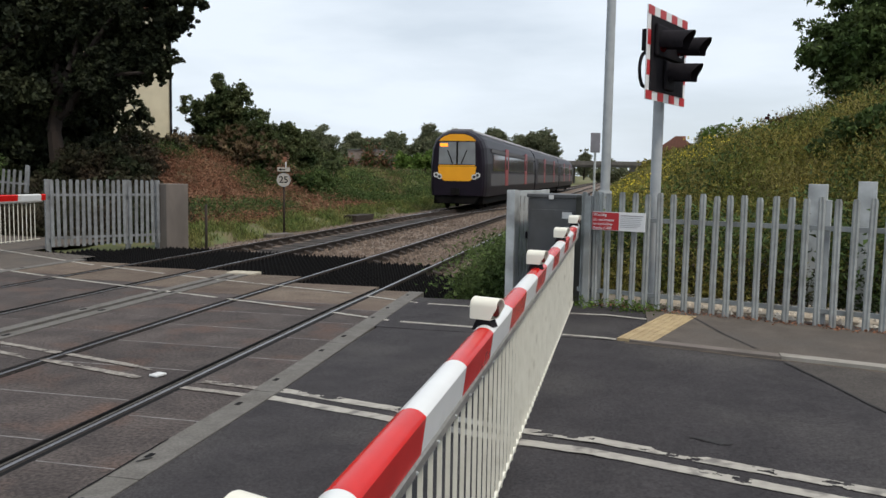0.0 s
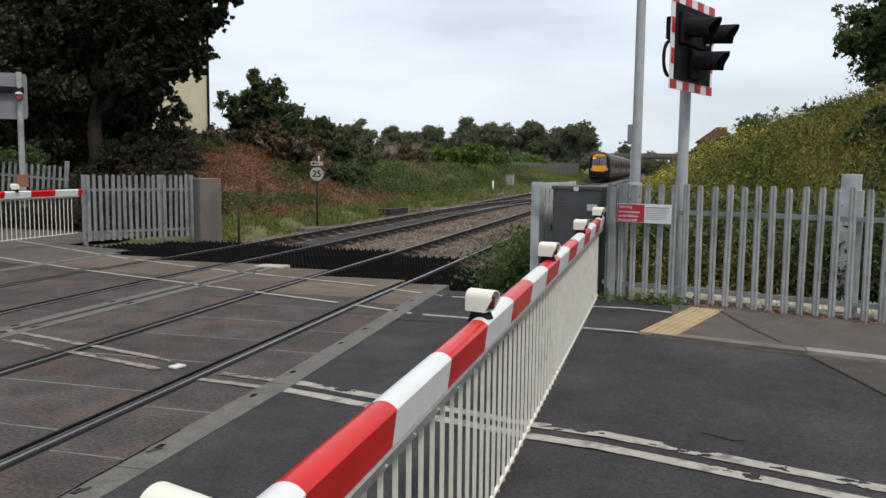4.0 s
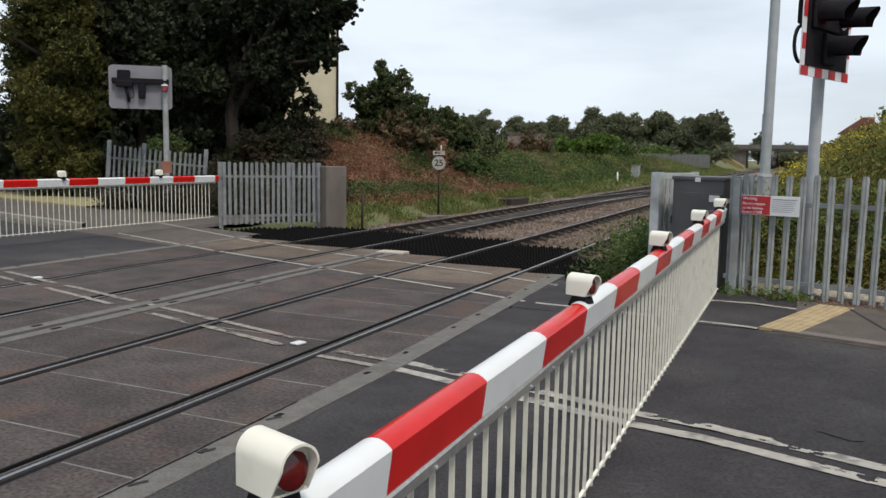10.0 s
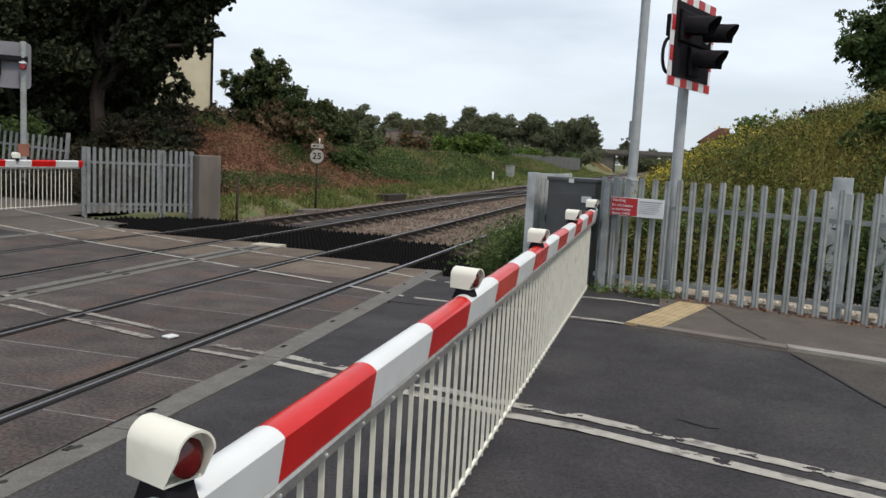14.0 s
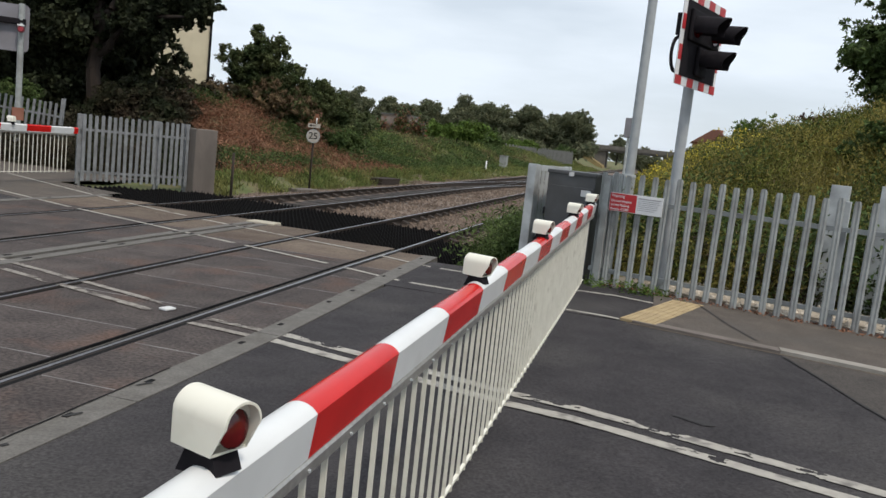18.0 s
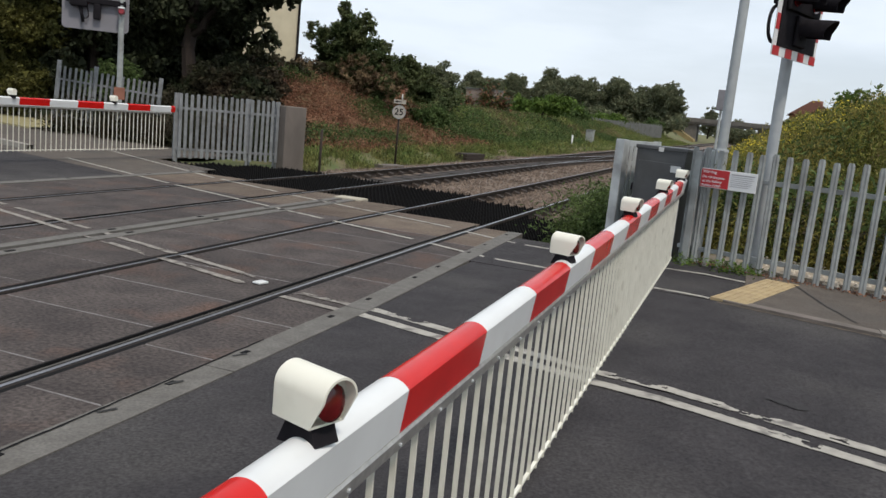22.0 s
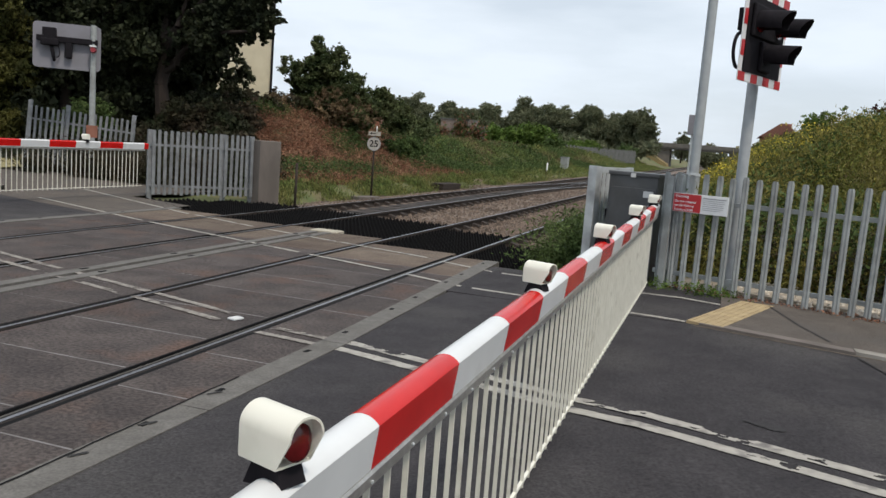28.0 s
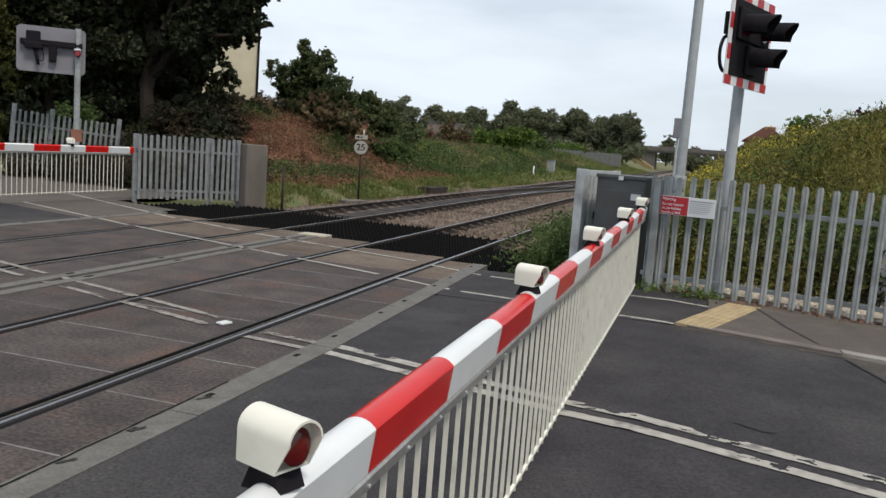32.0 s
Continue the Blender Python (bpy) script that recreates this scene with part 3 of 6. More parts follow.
def build_scuff():
    """A tapering dark tyre scuff, thickest towards one end."""
    bm = bmesh.new()
    rows = []
    for i in range(15):
        q = i / 14
        x, y = 0.95 + 0.235 * q, 5.735 - 0.045 * q
        w = 0.02 + 0.11 * math.sin(math.pi * q ** 1.9) + 0.03 * noise.noise((x * 40, y, 3))
        rows.append([bm.verts.new((x, y + k * w / 2, road_z(x) + 0.005)) for k in (-1, 1)])
    for a, b in zip(rows, rows[1:]):
        bm.faces.new((a[0], b[0], b[1], a[1]))
    bmesh.ops.recalc_face_normals(bm, faces=bm.faces)
    tagged(part("surface_scuff", bm, SCUFF), "dark tyre scuff on the asphalt", "scuff", kind="structure")


build_scuff()
flat_strip("surface_gap", [(-2.06, -1.0, 0.0), (-2.075, 3.4, 0.0), (-2.108, 5.25, 0.0)], 0.018, RUBBER, "open dirty gap along the deck edge", 0.0155, 0.006)
for gy in (3.75, 4.25, 4.85):
    flat_strip("surface_gap", [(-2.06, gy, 0.0), (-2.02, gy + 0.09, 0.0)], 0.03, TAR, "debris caught beside the deck edge", 0.0165)


def sweep_rail(x):
    prof = [(-0.036, -0.003), (-0.014, 0), (0.014, 0), (0.036, -0.003), (0.036, -0.032), (0.012, -0.045), (0.012, -0.125), (0.07, -0.145), (0.07, -0.158), (-0.07, -0.158), (-0.07, -0.145), (-0.012, -0.125), (-0.012, -0.045), (-0.036, -0.032)]
    ys = [-12 + 2.0 * i for i in range(13)] + [14 + 1.5 * i for i in range(1, 60)] + [104 + 6 * i for i in range(50)]
    bm = bmesh.new()
    rings = [[bm.verts.new((x + bend(y) + u, y, v)) for u, v in prof] for y in ys]
    k = len(prof)
    for a, b in zip(rings, rings[1:]):
        for i in range(k):
            f = bm.faces.new((a[i], a[(i + 1) % k], b[(i + 1) % k], b[i]))
            f.material_index = 0 if i == 1 else (2 if i in (0, 2) else 1)
    bmesh.ops.recalc_face_normals(bm, faces=bm.faces)
    ob = part("rail", bm, [RAIL, RAIL_SIDE, RAIL_EDGE])
    return tagged(ob, "steel rail with a polished head and rusty web", "rail", group="running rails", kind="structure")


for rail_x in RAILS:
    sweep_rail(rail_x)


def crossover(x_a, x_b, y_a, y_b):
    """A rail of the crossover that leads from one line to the other."""
    bm = bmesh.new()
    prof = [(-0.036, -0.002), (0.036, -0.002), (0.036, -0.15), (-0.036, -0.15)]
    rings = []
    for i in range(25):
        y = y_a + (y_b - y_a) * i / 24
        x = x_a + (x_b - x_a) * sstep(0, 1, i / 24) + bend(y)
        rings.append([bm.verts.new((x + u, y, v)) for u, v in prof])
    for a, b in zip(rings, rings[1:]):
        for i in range(4):
            bm.faces.new((a[i], a[(i + 1) % 4], b[(i + 1) % 4], b[i])).material_index = 0 if i == 0 else 1
    bmesh.ops.recalc_face_normals(bm, faces=bm.faces)
    ob = part("rail", bm, [RAIL, RAIL_SIDE])
    tagged(ob, "rusty crossover rail joining the two lines", "rail", group="crossover rails", kind="structure")


crossover(RAILS[2], RAILS[0], 30, 66)
crossover(RAILS[3], RAILS[1], 30, 66)


def build_ballast():
    ys = [10.8 + 0.4 * i for i in range(130)] + [62.8 + 4 * i for i in range(90)]
    cols = [-9.75, -9.2, -8.7, -8.2] + [-8.0 + 0.25 * i for i in range(23)] + [-2.2, -1.8, -1.35, -0.95]
    verts = []
    for y in ys:
        for x in cols:
            z = -0.160
            if x < -8.7 or x > -1.8:
                z = -0.20
            if x < -9.5 or x > -1.2:
                z = -0.44
            if -5.9 < x < -4.6:
                z = -0.12
            verts.append((x + bend(y), y, z + 0.03 * noise.noise((x * 2.1, y * 2.1, 3))))
    k = len(cols)
    faces = [(j * k + i, j * k + i + 1, (j + 1) * k + i + 1, (j + 1) * k + i) for j in range(len(ys) - 1) for i in range(k - 1)]
    bed = raw("ballast_bed", verts, faces, [BALLAST, DARK_BED])
    for p in bed.data.polygons:
        c = p.vertices[0] % k
        p.material_index = 1 if -7.6 < cols[c] < -6.3 else 0
    tagged(bed, "brown-grey stone ballast along both tracks", "ballast", kind="structure")
    rng = np.random.default_rng(5)
    n = 21000
    y = 13.2 + rng.random(n) ** 1.7 * 45
    x = -9.6 + rng.random(n) * 8.3
    x = np.where((x > -7.7) & (x < -6.3), x + 3.4, x)
    size = 0.018 + rng.random(n) * 0.03
    base = np.array([(1, 0, 0), (0, 1, 0), (-1, 0, 0), (0, -1, 0), (0, 0, 1), (0, 0, -0.6)], float)
    tri = np.array([(0, 1, 4), (1, 2, 4), (2, 3, 4), (3, 0, 4), (1, 0, 5), (2, 1, 5), (3, 2, 5), (0, 3, 5)])
    v = base[None] * size[:, None, None] * (0.6 + 0.8 * rng.random((n, 6, 3)))
    a = rng.random(n) * 6.28
    c, s = np.cos(a)[:, None], np.sin(a)[:, None]
    vx, vy = v[:, :, 0] * c - v[:, :, 1] * s, v[:, :, 0] * s + v[:, :, 1] * c
    zz = np.where((x < -8.7) | (x > -1.8), -0.19, np.where((x > -5.9) & (x < -4.6), -0.11, -0.150))
    sh = np.array([bend(t) for t in y])
    pts = np.stack([vx + (x + sh)[:, None], vy + y[:, None], v[:, :, 2] + zz[:, None]], 2).reshape(-1, 3)
    fc = (tri[None] + 6 * np.arange(n)[:, None, None]).reshape(-1, 3)
    st = raw("ballast_stones", pts, fc, BALLAST)
    tagged(st, "loose angular ballast stones between the sleepers", "stones", kind="stuff")


build_ballast()


def build_sleepers():
    for c, nm in ((-3.55, "near"), (-7.0, "far")):
        root = thing("track", "row of weathered sleepers under a running line", "track", kind="structure", group="tracks")
        me = None
        for i in range(110):
            y = 14.2 + 0.66 * i
            if me is None:
                first = part("sleeper", boxed(-1.27, -0.125, -0.30, 1.27, 0.125, -0.15, 0.02), SLEEPER if c > -5 else DARK_BED, root)
                me = first.data
                ob = first
            else:
                ob = new("sleeper", me)
                ob.parent = root
            ob.location = (c + bend(y), y, 0)
        bm = bmesh.new()
        vs, fs = [], []
        for i in range(110):
            y = 14.2 + 0.66 * i
            for rx in (RAILS[:2] if c > -5 else RAILS[2:]):
                for sx in (-1, 1):
                    xa, xb = sorted((rx + bend(y) + sx * 0.05, rx + bend(y) + sx * 0.19))
                    b = len(vs)
                    vs += [(xa, y - 0.09, -0.13), (xb, y - 0.09, -0.13), (xb, y + 0.09, -0.13), (xa, y + 0.09, -0.13)]
                    hi, lo = (-0.055, -0.10) if sx > 0 else (-0.10, -0.055)
                    vs += [(xa, y - 0.07, hi), (xb, y - 0.07, lo), (xb, y + 0.07, lo), (xa, y + 0.07, hi)]
                    fs += [(b, b + 1, b + 5, b + 4), (b + 1, b + 2, b + 6, b + 5), (b + 2, b + 3, b + 7, b + 6), (b + 3, b, b + 4, b + 7), (b + 4, b + 5, b + 6, b + 7)]
        bm.free()
        raw("rail_chairs", vs, fs, RAIL_SIDE, root, kind="stuff")


build_sleepers()


def build_guard():
    """Black anti-trespass panels of rubber pyramids at the deck's end."""
    root = thing("trespass_guard", "black rubber anti-trespass panels of pointed pyramids beside the deck", "guard panels", kind="structure")
    cell, h = 0.15, 0.15
    def panel(x0, x1, y0, y1, z):
        vs, fs = [], []
        nx, ny = max(1, round((x1 - x0) / cell)), max(1, round((y1 - y0) / cell))
        for j in range(ny):
            for i in range(nx):
                cx0, cy0 = x0 + (x1 - x0) * i / nx, y0 + (y1 - y0) * j / ny
                cx1, cy1 = x0 + (x1 - x0) * (i + 1) / nx, y0 + (y1 - y0) * (j + 1) / ny
                b = len(vs)
                vs += [(cx0, cy0, z), (cx1, cy0, z), (cx1, cy1, z), (cx0, cy1, z), ((cx0 + cx1) / 2, (cy0 + cy1) / 2, z + h)]
                fs += [(b, b + 1, b + 4), (b + 1, b + 2, b + 4), (b + 2, b + 3, b + 4), (b + 3, b, b + 4)]
        b = len(vs)
        vs += [(x0, y0, z), (x1, y0, z), (x1, y1, z), (x0, y1, z), (x0, y0, z - 0.06), (x1, y0, z - 0.06), (x1, y1, z - 0.06), (x0, y1, z - 0.06)]
        fs += [(b, b + 1, b + 5, b + 4), (b + 1, b + 2, b + 6, b + 5), (b + 2, b + 3, b + 7, b + 6), (b + 3, b, b + 4, b + 7)]
        raw("guard_panel", vs, fs, GUARD, root)
    bays = [(RAILS[0] + 0.06, -1.75, 14.1), (RAILS[1] + 0.07, RAILS[0] - 0.07, 15.5), (RAILS[2] + 0.07, RAILS[1] - 0.07, 16.3), (RAILS[3] + 0.07, RAILS[2] - 0.07, 16.5),
            (-9.0, RAILS[3] - 0.07, 16.7), (-9.6, -9.02, 16.4), (-10.2, -9.62, 15.7), (-10.72, -10.22, 15.0)]
    for x0, x1, y_end in bays:
        y0 = deck_y((x0 + x1) / 2, DECK_N1) + 0.02
        if x0 == RAILS[2] + 0.07:
            y0 = 13.05
        k = max(1, round((y_end - y0) / 1.2))
        for i in range(k):
            panel(x0, x1, y0 + (y_end - y0) / k * i, y0 + (y_end - y0) / k * (i + 1) - 0.01, -0.135)


build_guard()


# ---- road markings ----
def marking(s0, s1, n0, width, label, slope=0.0, lift=0.006, jitter=0.008, worn=0.52, paint=None):
    """Painted line along the road from s0 to s1 at offset n0 (+ slope), chipped where it is worn."""
    bm = bmesh.new()
    step, m = 0.016, 10
    k = max(2, int((s1 - s0) / step))
    rows = []
    for i in range(k + 1):
        s = s0 + (s1 - s0) * i / k
        n = n0 + slope * (s - s0)
        j0, j1 = jitter * noise.noise((s * 9, n, 0)), jitter * noise.noise((s * 9, n, 7))
        r = []
        for q in range(m + 1):
            w = -width / 2 + j0 + (width + j1 - j0) * q / m + 0.004 * noise.noise((s * 31, q * 1.7, 1))
            x, y = road_xy(s, n + w)
            r.append(bm.verts.new((x, y, max(road_z(x, y), 0.0) + lift)))
        rows.append(r)
    for a, b in zip(rows, rows[1:]):
        for q in range(m):
            c = a[q].co
            if noise.noise((c.x * 3 + 3, c.y * 3, 2)) * (0.4 + 0.8 * q / m) + 0.36 * noise.noise((c.x * 11, c.y * 26, 5)) + 0.12 * noise.noise((c.x * 45, c.y * 60, 8)) < worn:
                bm.faces.new((a[q], b[q], b[q + 1], a[q + 1]))
    loose = [v for v in bm.verts if not v.link_faces]
    bmesh.ops.delete(bm, geom=loose, context="VERTS")
    ob = part("road_marking", bm, paint or LINE)
    return tagged(ob, label, "road marking", group="road markings", kind="structure")


# ---- barrier ----
def pole_z(y):
    return 0.944 + 0.0135 * (y - 2)


def lamp_body(parent, label, sx=1.0):
    """Barrier light: a rounded hood over a red lens on a black bracket; lens towards +x."""
    w, h, ln = 0.043, 0.052, 0.073
    prof = [(-w, -h), (w, -h)] + [(w * math.cos(a), 0.010 + 0.042 * math.sin(a)) for a in [math.pi * i / 14 for i in range(15)]]

    def slant(x, z):
        return x - 0.028 * max(0.0, -(z - 0.01) / h) if x > 0 else x
    bm = bmesh.new()
    rings = []
    for x, kk in ((-ln, 0.90), (-ln + 0.006, 1.0), (0.0, 1.0), (ln, 1.0), (ln, 0.90), (ln - 0.025, 0.88)):
        rings.append([bm.verts.new((slant(x, v), u * kk, v * kk)) for u, v in prof])
    kn = len(prof)
    for a, b in zip(rings, rings[1:]):
        for i in range(kn):
            bm.faces.new((a[i], a[(i + 1) % kn], b[(i + 1) % kn], b[i])).smooth = i not in (0,)
    bm.faces.new(rings[0])
    bm.faces.new(rings[-1])
    bmesh.ops.recalc_face_normals(bm, faces=bm.faces)
    hood = part("hood", bm, CREAM, parent)
    bm = bmesh.new()
    bmesh.ops.create_uvsphere(bm, u_segments=20, v_segments=10, radius=0.0385, matrix=Matrix.LocRotScale((ln - 0.030, 0, 0.001), Euler((0, -0.25, 0)), (0.28, 1, 1.12)))
    for f in bm.faces:
        f.smooth = True
    part("lens", bm, LENS, hood, "round red lens")
    bm = extrude_profile([(-0.066, -0.108), (0.045, -0.09), (0.028, -0.052), (-0.040, -0.052)], -0.030, 0.030, axis="y")
    part("bracket", bm, BLACK, parent, "black mounting bracket")


def build_barrier(name, label, x, y_tip, y_end, lamps, sign, tip_red, z_shift=0.0, bands=None, pitch=0.125, pole_z=pole_z):
    root = thing(name, label, "barrier")
    y_lo, y_hi = min(y_tip, y_end), max(y_tip, y_end)
    # arm in red and white bands
    r = 0.053
    prof = [(r * math.cos(a), r * math.sin(a)) for a in [math.radians(37 + 110 * i / 12) for i in range(13)]]
    prof = [(u, v + 0.0) for u, v in prof] + [(-0.029, -0.072), (0.029, -0.072)]
    for y0, y1, red in bands:
        bm = extrude_profile(prof, y0, y1, smooth=True)
        for f in bm.faces:
            f.smooth = abs(f.normal.y) < 0.5 and f.calc_center_median().z > 0.031
        for v in bm.verts:
            v.co.z += pole_z(v.co.y) + z_shift
            v.co.x += x
        part("band", bm, RED if red else WHITE, root, "glossy red band" if red else "glossy white band")

    def sloped(bm_):
        for v in bm_.verts:
            v.co.z += pole_z(v.co.y) + z_shift
        return bm_
    lip = [(-0.030, -0.073), (0.030, -0.073), (0.035, -0.080), (0.033, -0.108), (0.012, -0.113), (-0.012, -0.113), (-0.033, -0.108), (-0.035, -0.080)]
    part("rail_channel", sloped(extrude_profile([(x + u, v) for u, v in lip], y_lo, y_hi - 0.1)), ALLOY, root, "polished alloy channel under the arm")
    me_r = None
    for i in range(int((y_hi - y_lo) / 0.25)):
        yy = y_lo + 0.12 + 0.25 * i
        if me_r is None:
            ob = part("rivet", boxed(-0.003, -0.004, -0.004, 0.003, 0.004, 0.004, 0.002), GALV, root)
            me_r = ob.data
        else:
            ob = new("rivet", me_r)
            ob.parent = root
        ob.location = (x + 0.036, yy, pole_z(yy) + z_shift - 0.097)
    # hanging skirt
    drop = 0.826
    me = None
    n = int((y_hi - 0.15 - y_lo) / pitch)
    for i in range(n):
        yy = y_lo + 0.05 + i * pitch
        if me is None:
            bm = boxed(-0.0072, -0.0042, -0.014, 0.0072, 0.0042, drop - 0.10)
            box(bm, -0.007, -0.007, -0.024, 0.007, 0.007, -0.014)
            ob = part("skirt_bar", bm, CREAM_BAR, root)
            me = ob.data
        else:
            ob = new("skirt_bar", me)
            ob.parent = root
        ob.location = (x, yy, pole_z(yy) + z_shift - drop)
    part("skirt_rail", sloped(boxed(x - 0.008, y_lo, -drop - 0.002, x + 0.008, y_hi - 0.15, -drop + 0.008)), CREAM, root)
    for ly in lamps:
        l = thing("barrier_light", "cream hooded barrier light with a red lens on a black bracket", "light", pose(x + 0.0, ly, pole_z(ly) + z_shift + 0.128, 0, 0, -19 if sign > 0 else 172), group="barrier lights")
        k = 0.945 if ly < 3 and sign > 0 else (0.86 if sign > 0 else 1.0)
        l.scale = (k, k, k)
        l.location.z -= 0.108 * (1 - k) - 0.006
        lamp_body(l, "")
    return root


def alternating(y0, y1, lengths, first_red):
    out, y, red, i = [], y0, first_red, 0
    while y < y1 - 0.01:
        e = min(y1, y + lengths)
        out.append((y, e, red))
        y, red = e, not red
    return out


build_barrier("level_crossing_barrier", "lowered red and white striped barrier arm with a cream bar skirt", 0.0, 0.55, 10.3, (2.065, 4.20, 6.14, 8.15, 10.0), 1, False, 0.0,
              bands=alternating(0.728, 10.3, 0.565, False))
build_barrier("level_crossing_barrier", "lowered red and white barrier arm across the far lane", -10.7, 14.98, 3.0, (6.4, 8.7, 10.97, 13.25), -1, True, 0.0,
              bands=[(14.85, 14.98, True)] + [(14.85 - 0.627 * (i + 1), 14.85 - 0.627 * i, i % 2 == 1) for i in range(18)], pitch=0.112, pole_z=lambda y: 1.065)


# painted lines
for n_off, s_lo, s_hi, sl in ((5.755, -3.62, -1.5, -0.14), (5.455, -1.5, 3.0, -0.03), (5.55, -3.55, -1.5, -0.14), (5.255, -1.5, 3.0, -0.035)):
    marking(s_lo, s_hi, n_off, 0.10, "worn white double centre line on the road", slope=sl, worn=0.20 if n_off in (5.755, 5.455) else 0.36)
for n_off in (5.47, 5.72):
    for s_lo, s_hi in ((-5.95, -4.78), (-7.35, -6.05), (-9.0, -7.5), (-10.6, -9.25), (-13, -10.8)):
        marking(s_lo, s_hi, n_off + 0.01 * (s_lo + 5), 0.075, "worn white double centre line over the crossing", slope=0.0, lift=0.008, worn=0.30, paint=LINE_WORN)
for n_off in (5.425, 5.63):
    marking(-4.28, -3.68, n_off, 0.075, "worn white double centre line over the crossing", slope=0.15, lift=0.008, worn=0.34, paint=LINE_WORN)
for s_lo, s_hi, n_lo, sl in ((-2.75, -1.72, 9.62, -0.04), (-5.7, -2.85, 10.05, -0.13), (-9.2, -6.0, 10.18, -0.01), (-11.2, -9.6, 10.36, -0.09), (-16.0, -11.4, 11.2, -0.185)):
    marking(s_lo, s_hi, n_lo, 0.07, "thin white line edging the footway", slope=sl, lift=0.009, worn=0.42)
for s_lo, s_hi, n_lo, sl in ((-2.45, -1.80, 8.415, -0.12), (-5.3, -2.6, 8.76, -0.11), (-7.0, -5.6, 8.84, -0.04), (-10.6, -7.2, 8.98, -0.04), (-14.4, -10.8, 9.31, -0.09)):
    marking(s_lo, s_hi, n_lo, 0.07, "thin white line along the road edge", slope=sl, lift=0.009)

marking(-2.86, -1.90, 2.23, 0.09, "worn white edge line near the barrier tip", slope=0.002)


def build_stud(x, y):
    bm = bmesh.new()
    box(bm, -0.042, -0.055, 0, 0.042, 0.055, 0.018, 0.007)
    ob = part("road_stud", bm, WHITE, m=pose(x, y, 0.004, 0, 0, -15))
    tagged(ob, "white reflective road stud on the centre line", "road stud", group="road studs")


build_stud(-3.04, 6.64)
build_stud(-7.9, 8.1)


def build_tactile():
    root = thing("tactile_paving", "buff blister tactile paving across the footway", "tactile paving", kind="structure")
    bm0 = None
    for i in range(1):
        for j in range(4):
            x, y = 0.67 + 0.125 * (j + 0.5), 8.46 + 0.388 * (j + 0.5)
            if bm0 is None:
                bm = bmesh.new()
                box(bm, -0.165, -0.201, -0.05, 0.165, 0.201, 0.0)
                for a in range(5):
                    for b in range(6):
                        tube(bm, (-0.13 + 0.065 * a, -0.158 + 0.063 * b, 0), (-0.13 + 0.065 * a, -0.158 + 0.063 * b, 0.005), 0.016, 0.011, 6)
                for v in bm.verts:
                    v.co.x += 0.05 * v.co.y
                ob = part("tactile_slab", bm, TACTILE, root)
                bm0 = ob.data
            else:
                ob = new("tactile_slab", bm0)
                ob.parent = root
            ob.matrix_basis = pose(x, y, road_z(x, y) + 0.026, 0, 0, -15.5)


build_tactile()


# ---- palisade fences ----
def pale_mesh(h, w=0.065, steel=None):
    """A palisade pale: W-section of bent steel with a rounded, notched top."""
    bm = bmesh.new()
    t, d = 0.003, 0.015
    pr = [(-w / 2, 0), (-w / 4, -d), (0, -d * 0.55), (w / 4, -d), (w / 2, 0)]
    for z0, z1, k0, k1 in ((0, h - 0.035, 1, 1), (h - 0.035, h, 1, 0.72)):
        va = [bm.verts.new((u * k0, v, z0)) for u, v in pr] + [bm.verts.new((u * k0, v + t, z0)) for u, v in pr[::-1]]
        vb = [bm.verts.new((u * k1, v, z1)) for u, v in pr] + [bm.verts.new((u * k1, v + t, z1)) for u, v in pr[::-1]]
        for i in range(10):
            bm.faces.new((va[i], va[(i + 1) % 10], vb[(i + 1) % 10], vb[i]))
        if z1 == h:
            bm.faces.new(vb)
    bmesh.ops.recalc_face_normals(bm, faces=bm.faces)
    me = bpy.data.meshes.new("pale")
    bm.to_mesh(me)
    bm.free()
    me.materials.append(steel)
    return me


PALES = {}


def palisade(a, b, h, z_a, z_b, n_pales, label, posts=(), w=0.070, post_h=None, rails_at=(0.16, 0.80), back=1, steel=PALE):
    """A fence run from a to b (x, y) with ground heights z_a, z_b. The pales face the side on the right of a -> b."""
    a, b = Vector(a), Vector(b)
    d = (b - a)
    ln = d.length
    ang = math.degrees(math.atan2(d.y, d.x))
    root = thing("palisade_fence", label, "fence", pose(a.x, a.y, z_a, 0, -math.degrees(math.atan2(z_b - z_a, ln)), ang), group="palisade fences")
    me = PALES.setdefault((round(h, 2), w), None) or pale_mesh(h, w, steel)
    PALES[(round(h, 2), w)] = me
    for i in range(n_pales):
        ob = new("pale", me)
        ob.parent = root
        ob.matrix_basis = pose(ln * (i + 0.5) / n_pales, -0.022 * back, 0.04 + 0.012 * math.sin(i * 2.3), 0, 0.5 * math.sin(i * 5.1), 0 if back > 0 else 180)
    for f in rails_at:
        part("fence_rail", boxed(0, 0 if back > 0 else -0.04, h * f - 0.025, ln, 0.04 if back > 0 else 0.0, h * f + 0.025, 0.004), steel, root)
    for p in posts:
        part("post", boxed(ln * p - 0.05, 0.045 if back > 0 else -0.12, -0.15, ln * p + 0.05, 0.12 if back > 0 else -0.045, (post_h or h + 0.02), 0.005), GALV if steel == PALE else steel, root)
    return root


